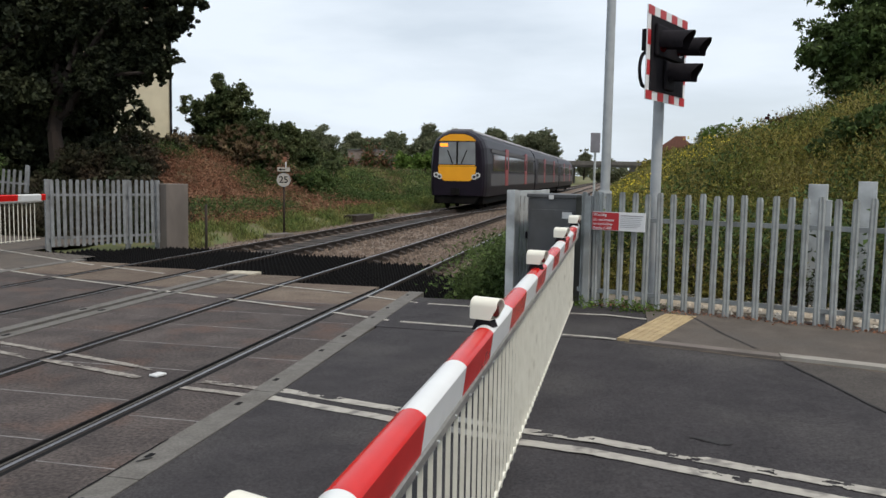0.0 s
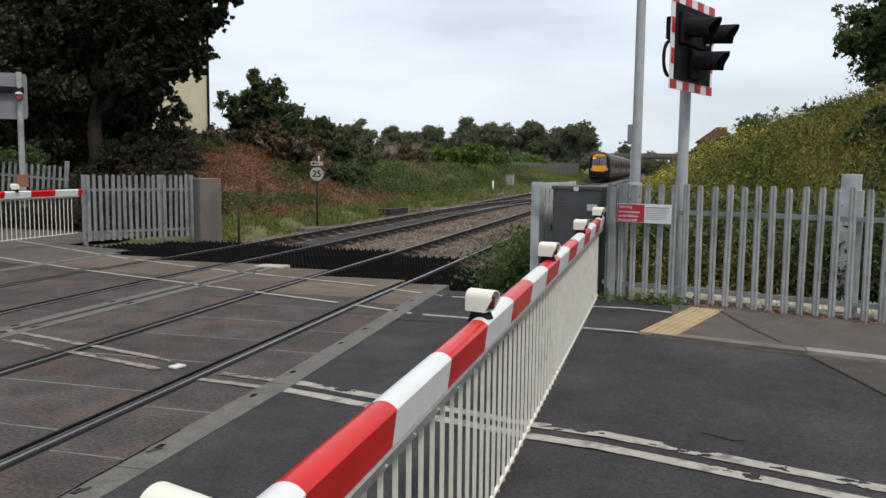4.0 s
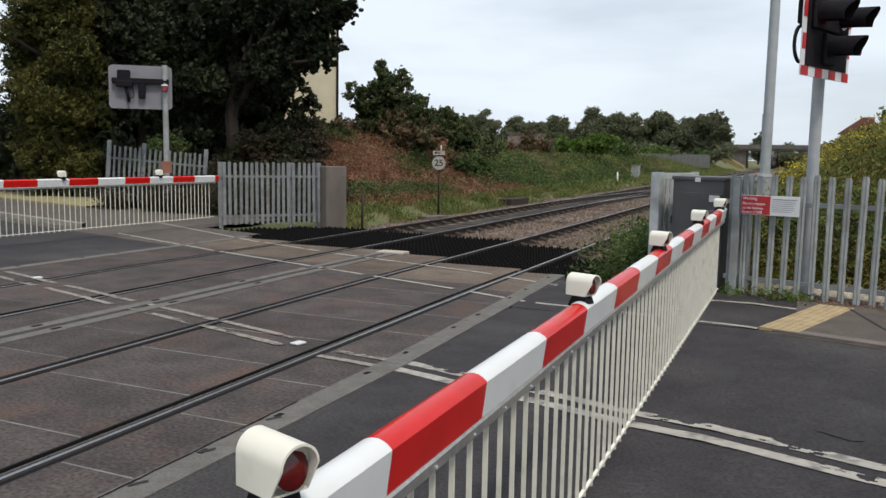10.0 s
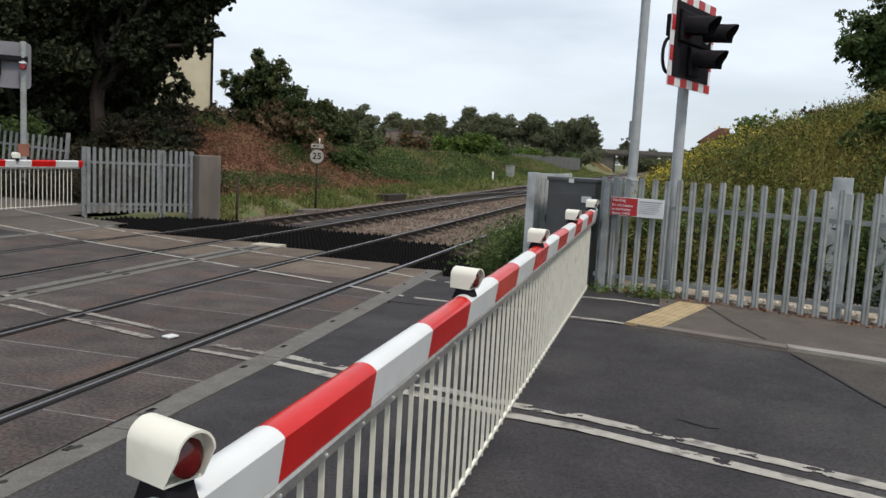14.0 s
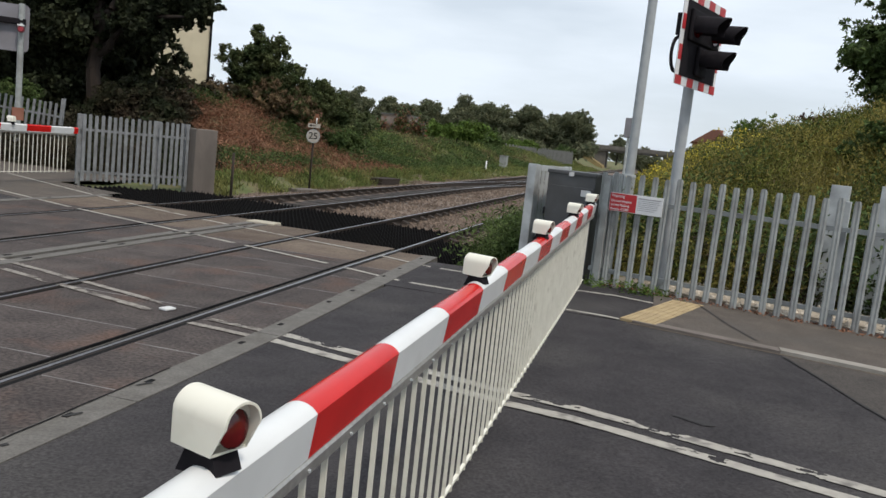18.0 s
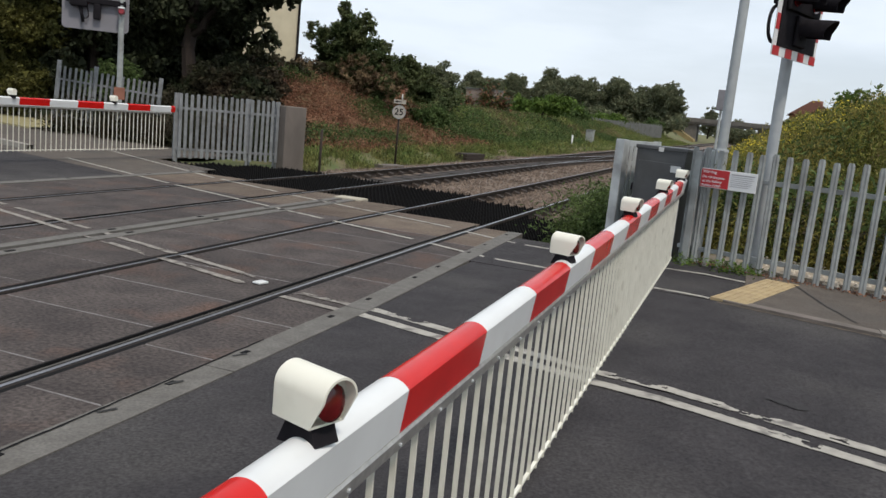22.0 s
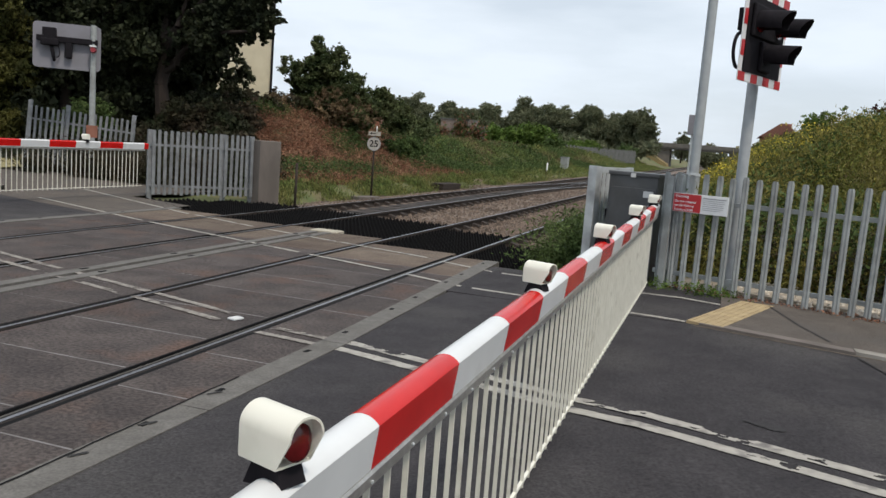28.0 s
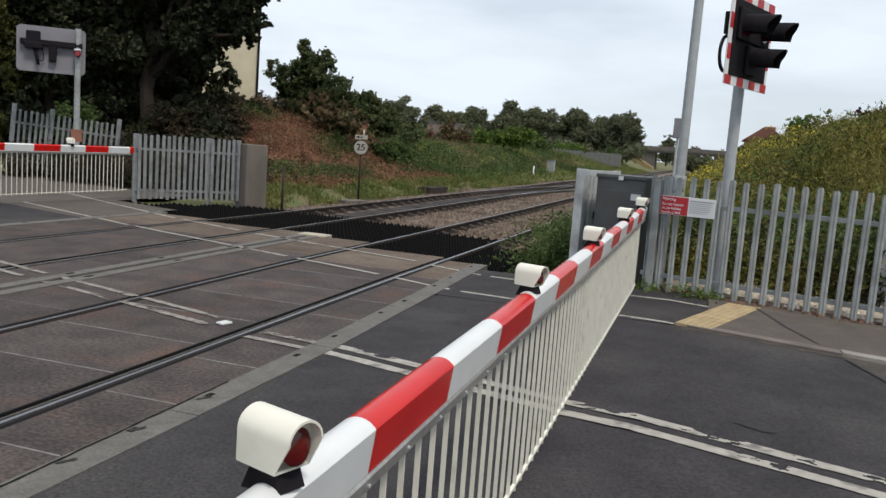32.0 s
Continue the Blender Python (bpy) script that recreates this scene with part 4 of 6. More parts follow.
palisade((0.009, 10.634), (5.959, 8.634), 1.325, 0.10, 0.10, 42, "galvanised palisade fence along the footway with earth showing below", posts=(0.03, 0.42, 0.98))
palisade((-10.78, 15.2), (-9.40, 17.02), 1.36, 0.0, 0.0, 19, "galvanised palisade fence beside the far track guard", posts=(0.0, 0.7, 0.98), post_h=1.40, steel=SHADED_PALE)
palisade((-17.0, 17.9), (-14.45, 19.0), 1.50, 0.22, 0.0, 20, "galvanised palisade fence behind the far barrier", posts=(0.0, 0.35, 0.97), post_h=1.68, steel=SHADED_PALE)

for px, py, pw, ph in ((2.69, 11.0, 0.10, 1.60), (3.21, 11.0, 0.095, 1.64)):
    hp = part("steel_post", boxed(-pw, -0.06, 0, pw, 0.06, ph, 0.006), GALV, m=pose(px, py, 0.0, 0, 0, -18))
    tagged(hp, "galvanised steel channel post behind the palisade fence", "post", group="channel posts")

block = part("concrete_block", boxed(-0.27, -0.18, -0.25, 0.27, 0.18, 1.33, 0.02), OLD_CONCRETE, m=pose(-9.22, 17.22, 0, 0, 0, 62))
tagged(block, "weathered concrete block standing at the fence end", "concrete block")


def build_warning_sign():
    root = thing("warning_sign", "red and white trespass warning sign fixed to the palisade fence", "sign", pose(0.168, 10.51, 1.03, 0, 0, -18.6))
    part("panel", boxed(0, -0.012, 0, 0.63, 0.0, 0.212, 0.003), SIGN_WHITE, root)
    part("red_panel", boxed(0.006, -0.0155, 0.006, 0.325, -0.0125, 0.206), SIGN_RED, root, "red panel with white lettering")
    for i, (txt, size) in enumerate((("Warning", 0.045), ("Do not trespass", 0.0385), ("on the Railway", 0.0385), ("Penalty £1000", 0.0385))):
        cu = bpy.data.curves.new("lettering", "FONT")
        cu.body, cu.size, cu.extrude, cu.offset = txt, size, 0.0008, 0.0004
        tmp = new("tmp", cu)
        me = bpy.data.meshes.new_from_object(tmp.evaluated_get(bpy.context.evaluated_depsgraph_get()))
        bpy.data.objects.remove(tmp)
        me.materials.append(SIGN_WHITE)
        ob = new("lettering", me)
        ob.parent = root
        ob.matrix_basis = pose(0.022, -0.017, 0.160 - 0.047 * i - (0.004 if i else -0.004), 90, 0, 0)
    for i in range(7):
        part("text_bar", boxed(0.345, -0.0145, 0.170 - 0.021 * i, 0.345 + (0.26, 0.24, 0.25, 0.23, 0.24, 0.23, 0.2)[i], -0.0125, 0.175 - 0.021 * i + (0.006 if i == 0 else 0)), INK, root)


build_warning_sign()


def build_signal():
    """Road traffic light signal on its post, seen half from behind its face."""
    cx, cy = 0.915, 10.02
    root = thing("crossing_signal", "black wig-wag crossing signal on a red and white bordered board", "traffic signal", pose(cx, cy, 2.905, 0, 0, 67))
    # local x runs along the board, the face is towards -y
    w, h = 0.57, 0.47
    part("backing_board", boxed(-w, 0.0, -h, w, 0.012, h, 0.004), SIGN_WHITE, root)
    part("inner_board", boxed(-w + 0.085, -0.010, -h + 0.095, w - 0.085, -0.001, h - 0.095), BLACK, root, "matt black inner board")
    k = 7
    for i in range(k):
        if i % 2 == 0:
            x0, x1 = -w + 0.004 + (2 * w - 0.008) * i / k, -w + 0.004 + (2 * w - 0.008) * (i + 1) / k
            part("red_stripe", boxed(x0, -0.004, -h + 0.003, x1, -0.001, -h + 0.092), SIGN_RED, root)
            part("red_stripe", boxed(x0, -0.004, h - 0.092, x1, -0.001, h - 0.003), SIGN_RED, root)
    for i in range(5):
        if i % 2 == 1 or i == 2:
            z0, z1 = -h + 0.095 + (2 * h - 0.19) * i / 5, -h + 0.095 + (2 * h - 0.19) * (i + 1) / 5
            if i != 2:
                for sx in (-1, 1):
                    part("red_stripe", boxed(min(sx * (w - 0.004), sx * (w - 0.083)), -0.004, z0, max(sx * (w - 0.004), sx * (w - 0.083)), -0.001, z1), SIGN_RED, root)
    part("lamp_housing", boxed(-0.42, -0.05, -0.02, 0.40, -0.011, 0.30, 0.02), BLACK, root)
    part("lamp_housing", boxed(-0.14, -0.05, -0.34, 0.14, -0.011, -0.04, 0.02), BLACK, root)
    for x, z, lit in ((-0.27, 0.13, True), (0.24, 0.13, False), (0.0, -0.17, False)):
        bm = bmesh.new()
        n, r, ln = 18, 0.114, 0.335
        ring0 = []
        for i in range(n + 1):
            a = math.radians(-35) + math.radians(250) * i / n
            ring0.append((x + r * math.cos(a), z + r * math.sin(a), math.sin(a)))
        va = [bm.verts.new((px, -0.045, pz)) for px, pz, s in ring0]
        vb = [bm.verts.new((px * 1.0, -0.045 - ln * (0.74 + 0.26 * max(0, s)), pz - 0.02)) for px, pz, s in ring0]
        vc = [bm.verts.new((x + (px - x) * 0.95, -0.045 - ln * (0.74 + 0.26 * max(0, s)), z + (pz - z) * 0.95 - 0.02)) for px, pz, s in ring0]
        vd = [bm.verts.new((x + (px - x) * 0.95, -0.045, z + (pz - z) * 0.95)) for px, pz, s in ring0]
        for p, q in ((va, vb), (vb, vc), (vc, vd)):
            for i in range(n):
                bm.faces.new((p[i], p[i + 1], q[i + 1], q[i])).smooth = True
        bmesh.ops.recalc_face_normals(bm, faces=bm.faces)
        hood = part("hood", bm, BLACK, root, "long black hood")
        bm = bmesh.new()
        tube(bm, (x, -0.055, z), (x, -0.045, z), 0.105, seg=24)
        part("aspect", bm, LENS if z > 0 else BLACK, root)
        if lit:
            bm = bmesh.new()
            tube(bm, (x - 0.075, -0.066, z - 0.035), (x - 0.075, -0.056, z - 0.035), 0.02, seg=12)
            part("lit_filament", bm, RED_GLOW, root, "glowing red spot of the lamp")
    # box and cable behind the board
    part("terminal_box", boxed(-0.50, 0.02, 0.02, -0.40, 0.09, 0.24, 0.01), BLACK, root)
    bm = swept([(-0.46 + 0.136 * math.cos(math.pi * (0.5 + i / 12)), 0.06, -0.17 + 0.17 * math.sin(math.pi * (0.5 + i / 12))) for i in range(13)], 0.018)
    part("cable", bm, BLACK, root, "looped black cable")
    part("bracket", boxed(-0.05, 0.012, -0.3, 0.05, 0.10, -0.1), GALV, root)
    part("bracket_arm", boxed(0.06, 0.012, -0.36, 0.50, 0.05, -0.30), GALV, root)
    post = part("signal_post", tubed((0, 0, 0.0), (0, 0, 3.1), 0.060, 0.060, 20), MAST, m=pose(0.866, 10.58, 0.1))
    tagged(post, "grey galvanised round post carrying the crossing signal", "post")


build_signal()


def build_mast():
    root = thing("lamp_mast", "tall galvanised lighting column with a wider base", "lamp post", pose(0.185, 15.25, 0.1))
    part("base", tubed((0, 0, -0.5), (0, 0, 1.26), 0.112, 0.112, 20), MAST, root)
    part("collar", tubed((0, 0, 1.26), (0, 0, 1.31), 0.122, 0.11, 20), MAST, root)
    part("column", tubed((0, 0, 1.31), (0, 0, 8.0), 0.082, 0.068, 20), MAST, root)


build_mast()


def build_machine():
    """Barrier machine cabinet and its steel screen posts at the hinge."""
    root = thing("barrier_cabinet", "dark grey steel barrier machine cabinet with pale labels", "cabinet", pose(-0.27, 10.95, 0.08, 0, 0, -14))
    part("body", boxed(-0.30, -0.22, 0, 0.30, 0.30, 1.33, 0.012), CABINET, root)
    part("lid", boxed(-0.315, -0.235, 1.30, 0.315, 0.315, 1.345, 0.01), CABINET, root)
    part("door_panel", boxed(-0.26, -0.233, 0.15, 0.28, -0.221, 1.16, 0.004), CABINET, root)
    part("label_plate", boxed(0.14, -0.239, 1.06, 0.26, -0.234, 1.135), LABEL, root, "pale rectangular label")
    part("label_plate", boxed(-0.03, -0.243, 1.285, 0.03, -0.236, 1.335), LABEL, root, "small pale label")
    part("pivot_housing", boxed(0.24, -0.60, 0.80, 0.34, -0.20, 0.98, 0.02), CABINET, root)
    scr = thing("steel_screen", "short galvanised palisade panel running back beside the barrier cabinet", "screen", pose(-0.83, 11.02, 0.0, 0, 0, 72))
    part("upright", boxed(-0.06, -0.055, 0.0, 0.06, 0.055, 1.46, 0.004), GALV, scr)
    me = pale_mesh(1.36, 0.085, GALV)
    for i in range(8):
        ob = new("pale", me)
        ob.parent = scr
        ob.matrix_basis = pose(0.11 + 0.112 * i, -0.025, 0.06, 0, 0, 0)
    for z in (0.3, 1.14):
        part("cross_rail", boxed(0.06, 0.0, z, 0.98, 0.04, z + 0.05, 0.004), GALV, scr)
    part("top_strip", boxed(0.06, -0.035, 1.38, 0.98, 0.02, 1.45, 0.004), GALV, scr)
    part("end_post", boxed(0.98, -0.04, 0.0, 1.05, 0.04, 1.46, 0.004), GALV, scr)
    part("clamp", boxed(0.30, -0.10, 0.84, 0.40, -0.04, 0.93, 0.01), BLACK, scr)
    for dx, dy, hh in ((0.14, -0.10, 1.32), (0.26, 0.10, 1.36)):
        p = part("fence_post", boxed(-0.038, -0.03, 0, 0.038, 0.03, hh, 0.006), PALE, m=pose(-0.02 + dx, 10.62 + dy, 0.1, 0, 0, -16))
        tagged(p, "galvanised steel fence post at the barrier hinge", "post", group="hinge posts")


build_machine()


def build_speed_sign():
    root = thing("speed_sign", "dirty white round 25 speed sign on a rusty post", "sign", pose(-9.12, 23.0, -0.1, 0, 0, 12))
    part("post", tubed((0, 0, -0.2), (0, 0, 1.75), 0.03, 0.03, 10), RAIL_SIDE, root)
    bm = bmesh.new()
    tube(bm, (0, -0.06, 1.50), (0, -0.035, 1.50), 0.20, seg=36)
    part("disc", bm, SIGN_DIRTY, root, "round white board")
    bm = bmesh.new()
    for i in range(36):
        a0, a1 = 2 * math.pi * i / 36, 2 * math.pi * (i + 1) / 36
        q = [(r * math.cos(a), -0.063, 1.50 + r * math.sin(a)) for r, a in ((0.18, a0), (0.20, a0), (0.20, a1), (0.18, a1))]
        bm.faces.new([bm.verts.new(p) for p in q])
    part("disc_border", bm, INK, root)
    cu = bpy.data.curves.new("numerals", "FONT")
    cu.body, cu.size, cu.extrude, cu.align_x, cu.align_y, cu.offset = "25", 0.27, 0.001, "CENTER", "CENTER", 0.003
    tmp = new("tmp", cu)
    me = bpy.data.meshes.new_from_object(tmp.evaluated_get(bpy.context.evaluated_depsgraph_get()))
    bpy.data.objects.remove(tmp)
    me.materials.append(BLACK)
    ob = new("numerals", me)
    ob.parent = root
    ob.matrix_basis = pose(0, -0.064, 1.50, 90, 0, 0)
    part("arrow_plate", boxed(-0.18, -0.06, 1.74, 0.18, -0.04, 1.86, 0.004), SIGN_DIRTY, root)
    bm = bmesh.new()
    for poly in ([(-0.15, 1.80), (-0.07, 1.84), (-0.07, 1.76)], [(-0.07, 1.812), (-0.07, 1.788), (0.05, 1.788), (0.05, 1.812)]):
        bm.faces.new([bm.verts.new((x, -0.063, z)) for x, z in poly])
    part("arrow", bm, BLACK, root)
    part("finial", tubed((0.06, -0.03, 1.85), (0.06, -0.03, 2.02), 0.018, 0.018, 8), SIGN_WHITE, root)


build_speed_sign()


def build_back_sign():
    root = thing("crossing_signal", "grey back of a crossing signal board on a galvanised post", "traffic signal", pose(-14.87, 18.0, 0.0, 0, 0, 38))
    part("post", tubed((0, 0, 0), (0, 0, 3.86), 0.075, 0.07, 16), PALE, root)
    corners = [(cx + 0.1 * math.cos(math.radians(a)), cz + 0.1 * math.sin(math.radians(a))) for cx, cz, a0 in ((0.07, 3.74, 0), (-1.31, 3.74, 90), (-1.31, 2.81, 180), (0.07, 2.81, 270)) for a in (a0, a0 + 30, a0 + 60, a0 + 90)]
    part("board", extrude_profile(corners, 0.08, 0.10), SIGN_GREY, root)
    part("crossbar", boxed(-1.32, -0.06, 3.36, 0.10, 0.07, 3.50, 0.02), BLACK, root)
    part("terminal_box", boxed(-1.18, -0.10, 3.40, -0.86, 0.06, 3.70, 0.03), BLACK, root)
    part("lamp_back", boxed(-1.22, -0.12, 3.26, -0.80, 0.07, 3.44, 0.04), BLACK, root)
    bm = bmesh.new()
    tube(bm, (-0.98, -0.02, 3.30), (-0.90, -0.02, 2.88), 0.05, 0.035, 10)
    part("cable_drop", bm, BLACK, root)
    bm = swept([(-0.82, 0.0, 3.30), (-0.79, 0.0, 3.16), (-0.78, 0.0, 3.05), (-0.82, 0.0, 2.99), (-0.88, 0.0, 2.98)], 0.012)
    part("cable", bm, BLACK, root)
    part("lamp_back", boxed(-0.67, -0.06, 2.98, -0.49, 0.07, 3.38, 0.04), BLACK, root)
    bm = bmesh.new()
    tube(bm, (0.0, -0.20, 3.24), (0.0, -0.08, 3.24), 0.06, 0.085, 16)
    bell = part("bell_lamp", bm, T_PINK, root, "small red round lamp on the post")
    part("lamp_cap", boxed(-0.08, -0.20, 3.31, 0.08, -0.06, 3.35, 0.01), SIGN_WHITE, bell)
    part("pole_clamp", tubed((0, 0, 3.40), (0, 0, 3.46), 0.085, 0.085, 16), BLACK, root)
    s = part("small_sign", boxed(-0.15, -0.02, 0, 0.15, 0.0, 0.30, 0.004), BRICK, m=pose(-14.32, 17.4, 1.05, 0, 0, 10))
    tagged(s, "small red notice plate above the far fence", "sign")


build_back_sign()


# ---- plants ----
def leaf_mesh(centres, size, rng, squash=1.0, up=0.0, long=1.6, single=False):
    """Two-triangle pointed leaves, one at each centre, turned at random. Returns vertex and face arrays."""
    n = len(centres)
    a = rng.normal(size=(n, 3))
    a[:, 2] = a[:, 2] * squash + up
    a /= np.linalg.norm(a, axis=1)[:, None]
    b = np.cross(a, rng.normal(size=(n, 3)))
    b /= np.linalg.norm(b, axis=1)[:, None]
    s = (size * (0.6 + 0.8 * rng.random(n)))[:, None]
    ln, wd = a * s * long * 0.5, b * s * 0.5
    nn = np.cross(a, b) * s * 0.12
    if single:
        v = np.stack([centres - ln + wd * 0.5, centres - ln * 0.4 - wd, centres + ln], 1).reshape(-1, 3)
        return v, np.arange(3 * n).reshape(-1, 3)
    v = np.stack([centres - ln, centres + wd + nn, centres + ln, centres - wd + nn], 1).reshape(-1, 3)
    k = 4 * np.arange(n)[:, None]
    f = np.concatenate([k + np.array([[0, 1, 2]]), k + np.array([[0, 2, 3]])], 1).reshape(-1, 3)
    return v, f


def clump_points(lumps, per_m3, rng, shell=0.5, jag=0.25, lo=60):
    """Points in a set of rough ellipsoids (x, y, z, rx, ry, rz), thicker towards the skin, gathered in twigs."""
    out = []
    for x, y, z, rx, ry, rz in lumps:
        n = max(lo, int(per_m3 * 4.2 * rx * ry * rz))
        tw = max(6, n // 14)
        d = rng.normal(size=(tw, 3))
        d /= np.linalg.norm(d, axis=1)[:, None]
        r = (shell + (1 - shell) * rng.random(tw)) * (1 + jag * rng.normal(size=tw))
        c = d * r[:, None]
        idx = rng.integers(0, tw, n)
        p = c[idx] + rng.normal(size=(n, 3)) * 0.085
        out.append(p * np.array([rx, ry, rz]) + np.array([x, y, z]))
    return np.concatenate(out)


def limb(bm, a, b, r0, r1, rng, n=4, wob=0.12):
    a, b = Vector(a), Vector(b)
    prev, pr = a, r0
    for i in range(1, n + 1):
        t = i / n
        p = a.lerp(b, t) + Vector(rng.normal(size=3) * wob * (b - a).length * 0.25 * (1 if i < n else 0))
        r = r0 + (r1 - r0) * t
        tube(bm, prev, p, pr, r, 8, cap=False)
        prev, pr = p, r


def core_mesh(lumps, k, rng, per=64):
    """Large inner leaves that close up the middle of a crown, some in each lump."""
    out, sizes = [], []
    for x, y, z, a, b, c in lumps:
        d = rng.normal(size=(per, 3))
        d /= np.linalg.norm(d, axis=1)[:, None]
        r = k * (0.5 + 0.7 * rng.random(per))[:, None]
        out.append(d * r * np.array([a, b, c]) + np.array([x, y, z]))
        sizes.append(np.full(per, 0.26 * (a + b + c) / 3 + 0.02))
    return leaf_mesh(np.concatenate(out), np.concatenate(sizes) * 1.25, rng, long=1.3, single=True)


def tree(name, label, base, height, lumps, leaf, leaf_size, density, seed, trunk_r=0.2, category="tree", limbs=6, shell=0.45, jag=0.22, trunk=True, group="", single=False, core=0.0, long=1.6):
    rng = np.random.default_rng(seed)
    root = thing(name, label, category, pose(*base), group=group)
    L = [(x - base[0], y - base[1], z - base[2], a, b, c) for x, y, z, a, b, c in lumps]
    if trunk:
        bm = bmesh.new()
        top = (0.1, 0.1, height * 0.6)
        limb(bm, (0, 0, -0.3), top, trunk_r, trunk_r * 0.45, rng, 5, 0.04)
        part("trunk", bm, BARK, root)
        for i in range(min(limbs, len(L))):
            t = L[int(i * len(L) / limbs) % len(L)]
            z0 = height * (0.40 + 0.24 * (i % 3) / 3)
            bm = bmesh.new()
            limb(bm, (0.05, 0.05, z0), (t[0], t[1], t[2]), trunk_r * 0.45, trunk_r * 0.12, rng, 4, 0.2)
            part("limb", bm, BARK, root)
    pts = clump_points(L, density, rng, shell, jag)
    v, f = leaf_mesh(pts, leaf_size, rng, long=long, single=single)
    raw("crown", v, f, leaf, root)
    if core:
        v, f = core_mesh(L, core, rng)
        raw("inner_foliage", v, f, leaf, root)
    return root


def lump_cloud(cx, cy, cz, rx, ry, rz, n, size, seed):
    rng = np.random.default_rng(seed)
    d = rng.normal(size=(n, 3))
    d /= np.linalg.norm(d, axis=1)[:, None]
    r = 0.35 + 0.65 * rng.random(n)
    return [(cx + rx * d[i, 0] * r[i], cy + ry * d[i, 1] * r[i], cz + rz * d[i, 2] * r[i], size * (0.7 + 0.6 * rng.random()), size * (0.7 + 0.6 * rng.random()), size * (0.6 + 0.5 * rng.random())) for i in range(n)]


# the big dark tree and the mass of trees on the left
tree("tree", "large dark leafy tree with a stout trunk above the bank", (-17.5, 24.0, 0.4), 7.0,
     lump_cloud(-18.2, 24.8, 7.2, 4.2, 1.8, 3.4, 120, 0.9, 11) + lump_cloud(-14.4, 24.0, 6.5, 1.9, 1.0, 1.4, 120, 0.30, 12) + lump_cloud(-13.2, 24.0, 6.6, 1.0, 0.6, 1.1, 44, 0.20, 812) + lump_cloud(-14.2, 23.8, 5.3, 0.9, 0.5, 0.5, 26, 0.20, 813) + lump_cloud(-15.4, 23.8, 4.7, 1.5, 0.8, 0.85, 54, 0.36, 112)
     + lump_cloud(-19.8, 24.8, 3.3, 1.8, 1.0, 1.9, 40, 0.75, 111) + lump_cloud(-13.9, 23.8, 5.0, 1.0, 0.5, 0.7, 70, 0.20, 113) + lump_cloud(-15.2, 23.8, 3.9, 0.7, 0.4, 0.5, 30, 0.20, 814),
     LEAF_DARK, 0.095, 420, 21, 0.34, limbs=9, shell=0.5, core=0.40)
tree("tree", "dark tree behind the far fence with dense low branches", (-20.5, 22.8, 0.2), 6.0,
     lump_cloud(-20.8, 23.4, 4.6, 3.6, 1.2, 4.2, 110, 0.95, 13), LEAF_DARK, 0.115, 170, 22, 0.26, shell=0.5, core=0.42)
tree("yew_tree", "olive-green evergreen tree beyond the far barrier", (-22.3, 21.2, 0.0), 6.0,
     lump_cloud(-22.3, 21.0, 3.9, 1.7, 1.1, 4.4, 80, 0.72, 14), LEAF_YEW, 0.075, 900, 23, 0.25, shell=0.72, jag=0.12, core=0.6, single=True)
tree("hedge", "dark hedge at the roadside beyond the far barrier", (-26.0, 21.6, 0.0), 1.5,
     lump_cloud(-27.0, 22.0, 1.6, 7.5, 0.7, 1.4, 90, 0.8, 314), LEAF_DARK, 0.09, 220, 323, 0.05, "hedge", 0, trunk=False, single=True, core=0.6)
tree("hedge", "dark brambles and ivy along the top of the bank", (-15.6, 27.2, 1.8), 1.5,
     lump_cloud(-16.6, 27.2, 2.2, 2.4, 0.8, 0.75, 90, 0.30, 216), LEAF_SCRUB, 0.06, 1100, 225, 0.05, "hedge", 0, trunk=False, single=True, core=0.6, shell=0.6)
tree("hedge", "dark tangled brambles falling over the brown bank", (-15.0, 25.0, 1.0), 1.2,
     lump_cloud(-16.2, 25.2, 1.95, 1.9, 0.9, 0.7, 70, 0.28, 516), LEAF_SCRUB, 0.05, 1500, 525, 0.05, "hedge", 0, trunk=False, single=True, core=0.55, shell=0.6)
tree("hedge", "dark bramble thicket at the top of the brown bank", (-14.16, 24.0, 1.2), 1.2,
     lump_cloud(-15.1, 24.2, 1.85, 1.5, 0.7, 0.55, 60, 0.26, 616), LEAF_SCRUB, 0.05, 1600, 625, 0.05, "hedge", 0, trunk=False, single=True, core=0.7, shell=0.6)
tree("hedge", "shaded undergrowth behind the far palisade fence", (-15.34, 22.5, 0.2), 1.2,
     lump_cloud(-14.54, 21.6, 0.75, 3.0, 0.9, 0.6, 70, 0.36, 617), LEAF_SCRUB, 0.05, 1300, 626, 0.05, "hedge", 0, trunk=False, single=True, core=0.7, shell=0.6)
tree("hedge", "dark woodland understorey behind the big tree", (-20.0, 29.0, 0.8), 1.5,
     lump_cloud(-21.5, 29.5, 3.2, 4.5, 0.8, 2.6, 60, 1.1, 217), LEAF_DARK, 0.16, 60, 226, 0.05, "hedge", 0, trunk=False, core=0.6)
tree("bush", "bright green shrub behind the far fence", (-17.0, 20.2, 0.0), 1.6, lump_cloud(-17.1, 20.2, 1.45, 1.1, 0.5, 0.75, 46, 0.26, 15), LEAF_MID, 0.05, 2600, 24, 0.05, "bush", 3, single=True, jag=0.35)
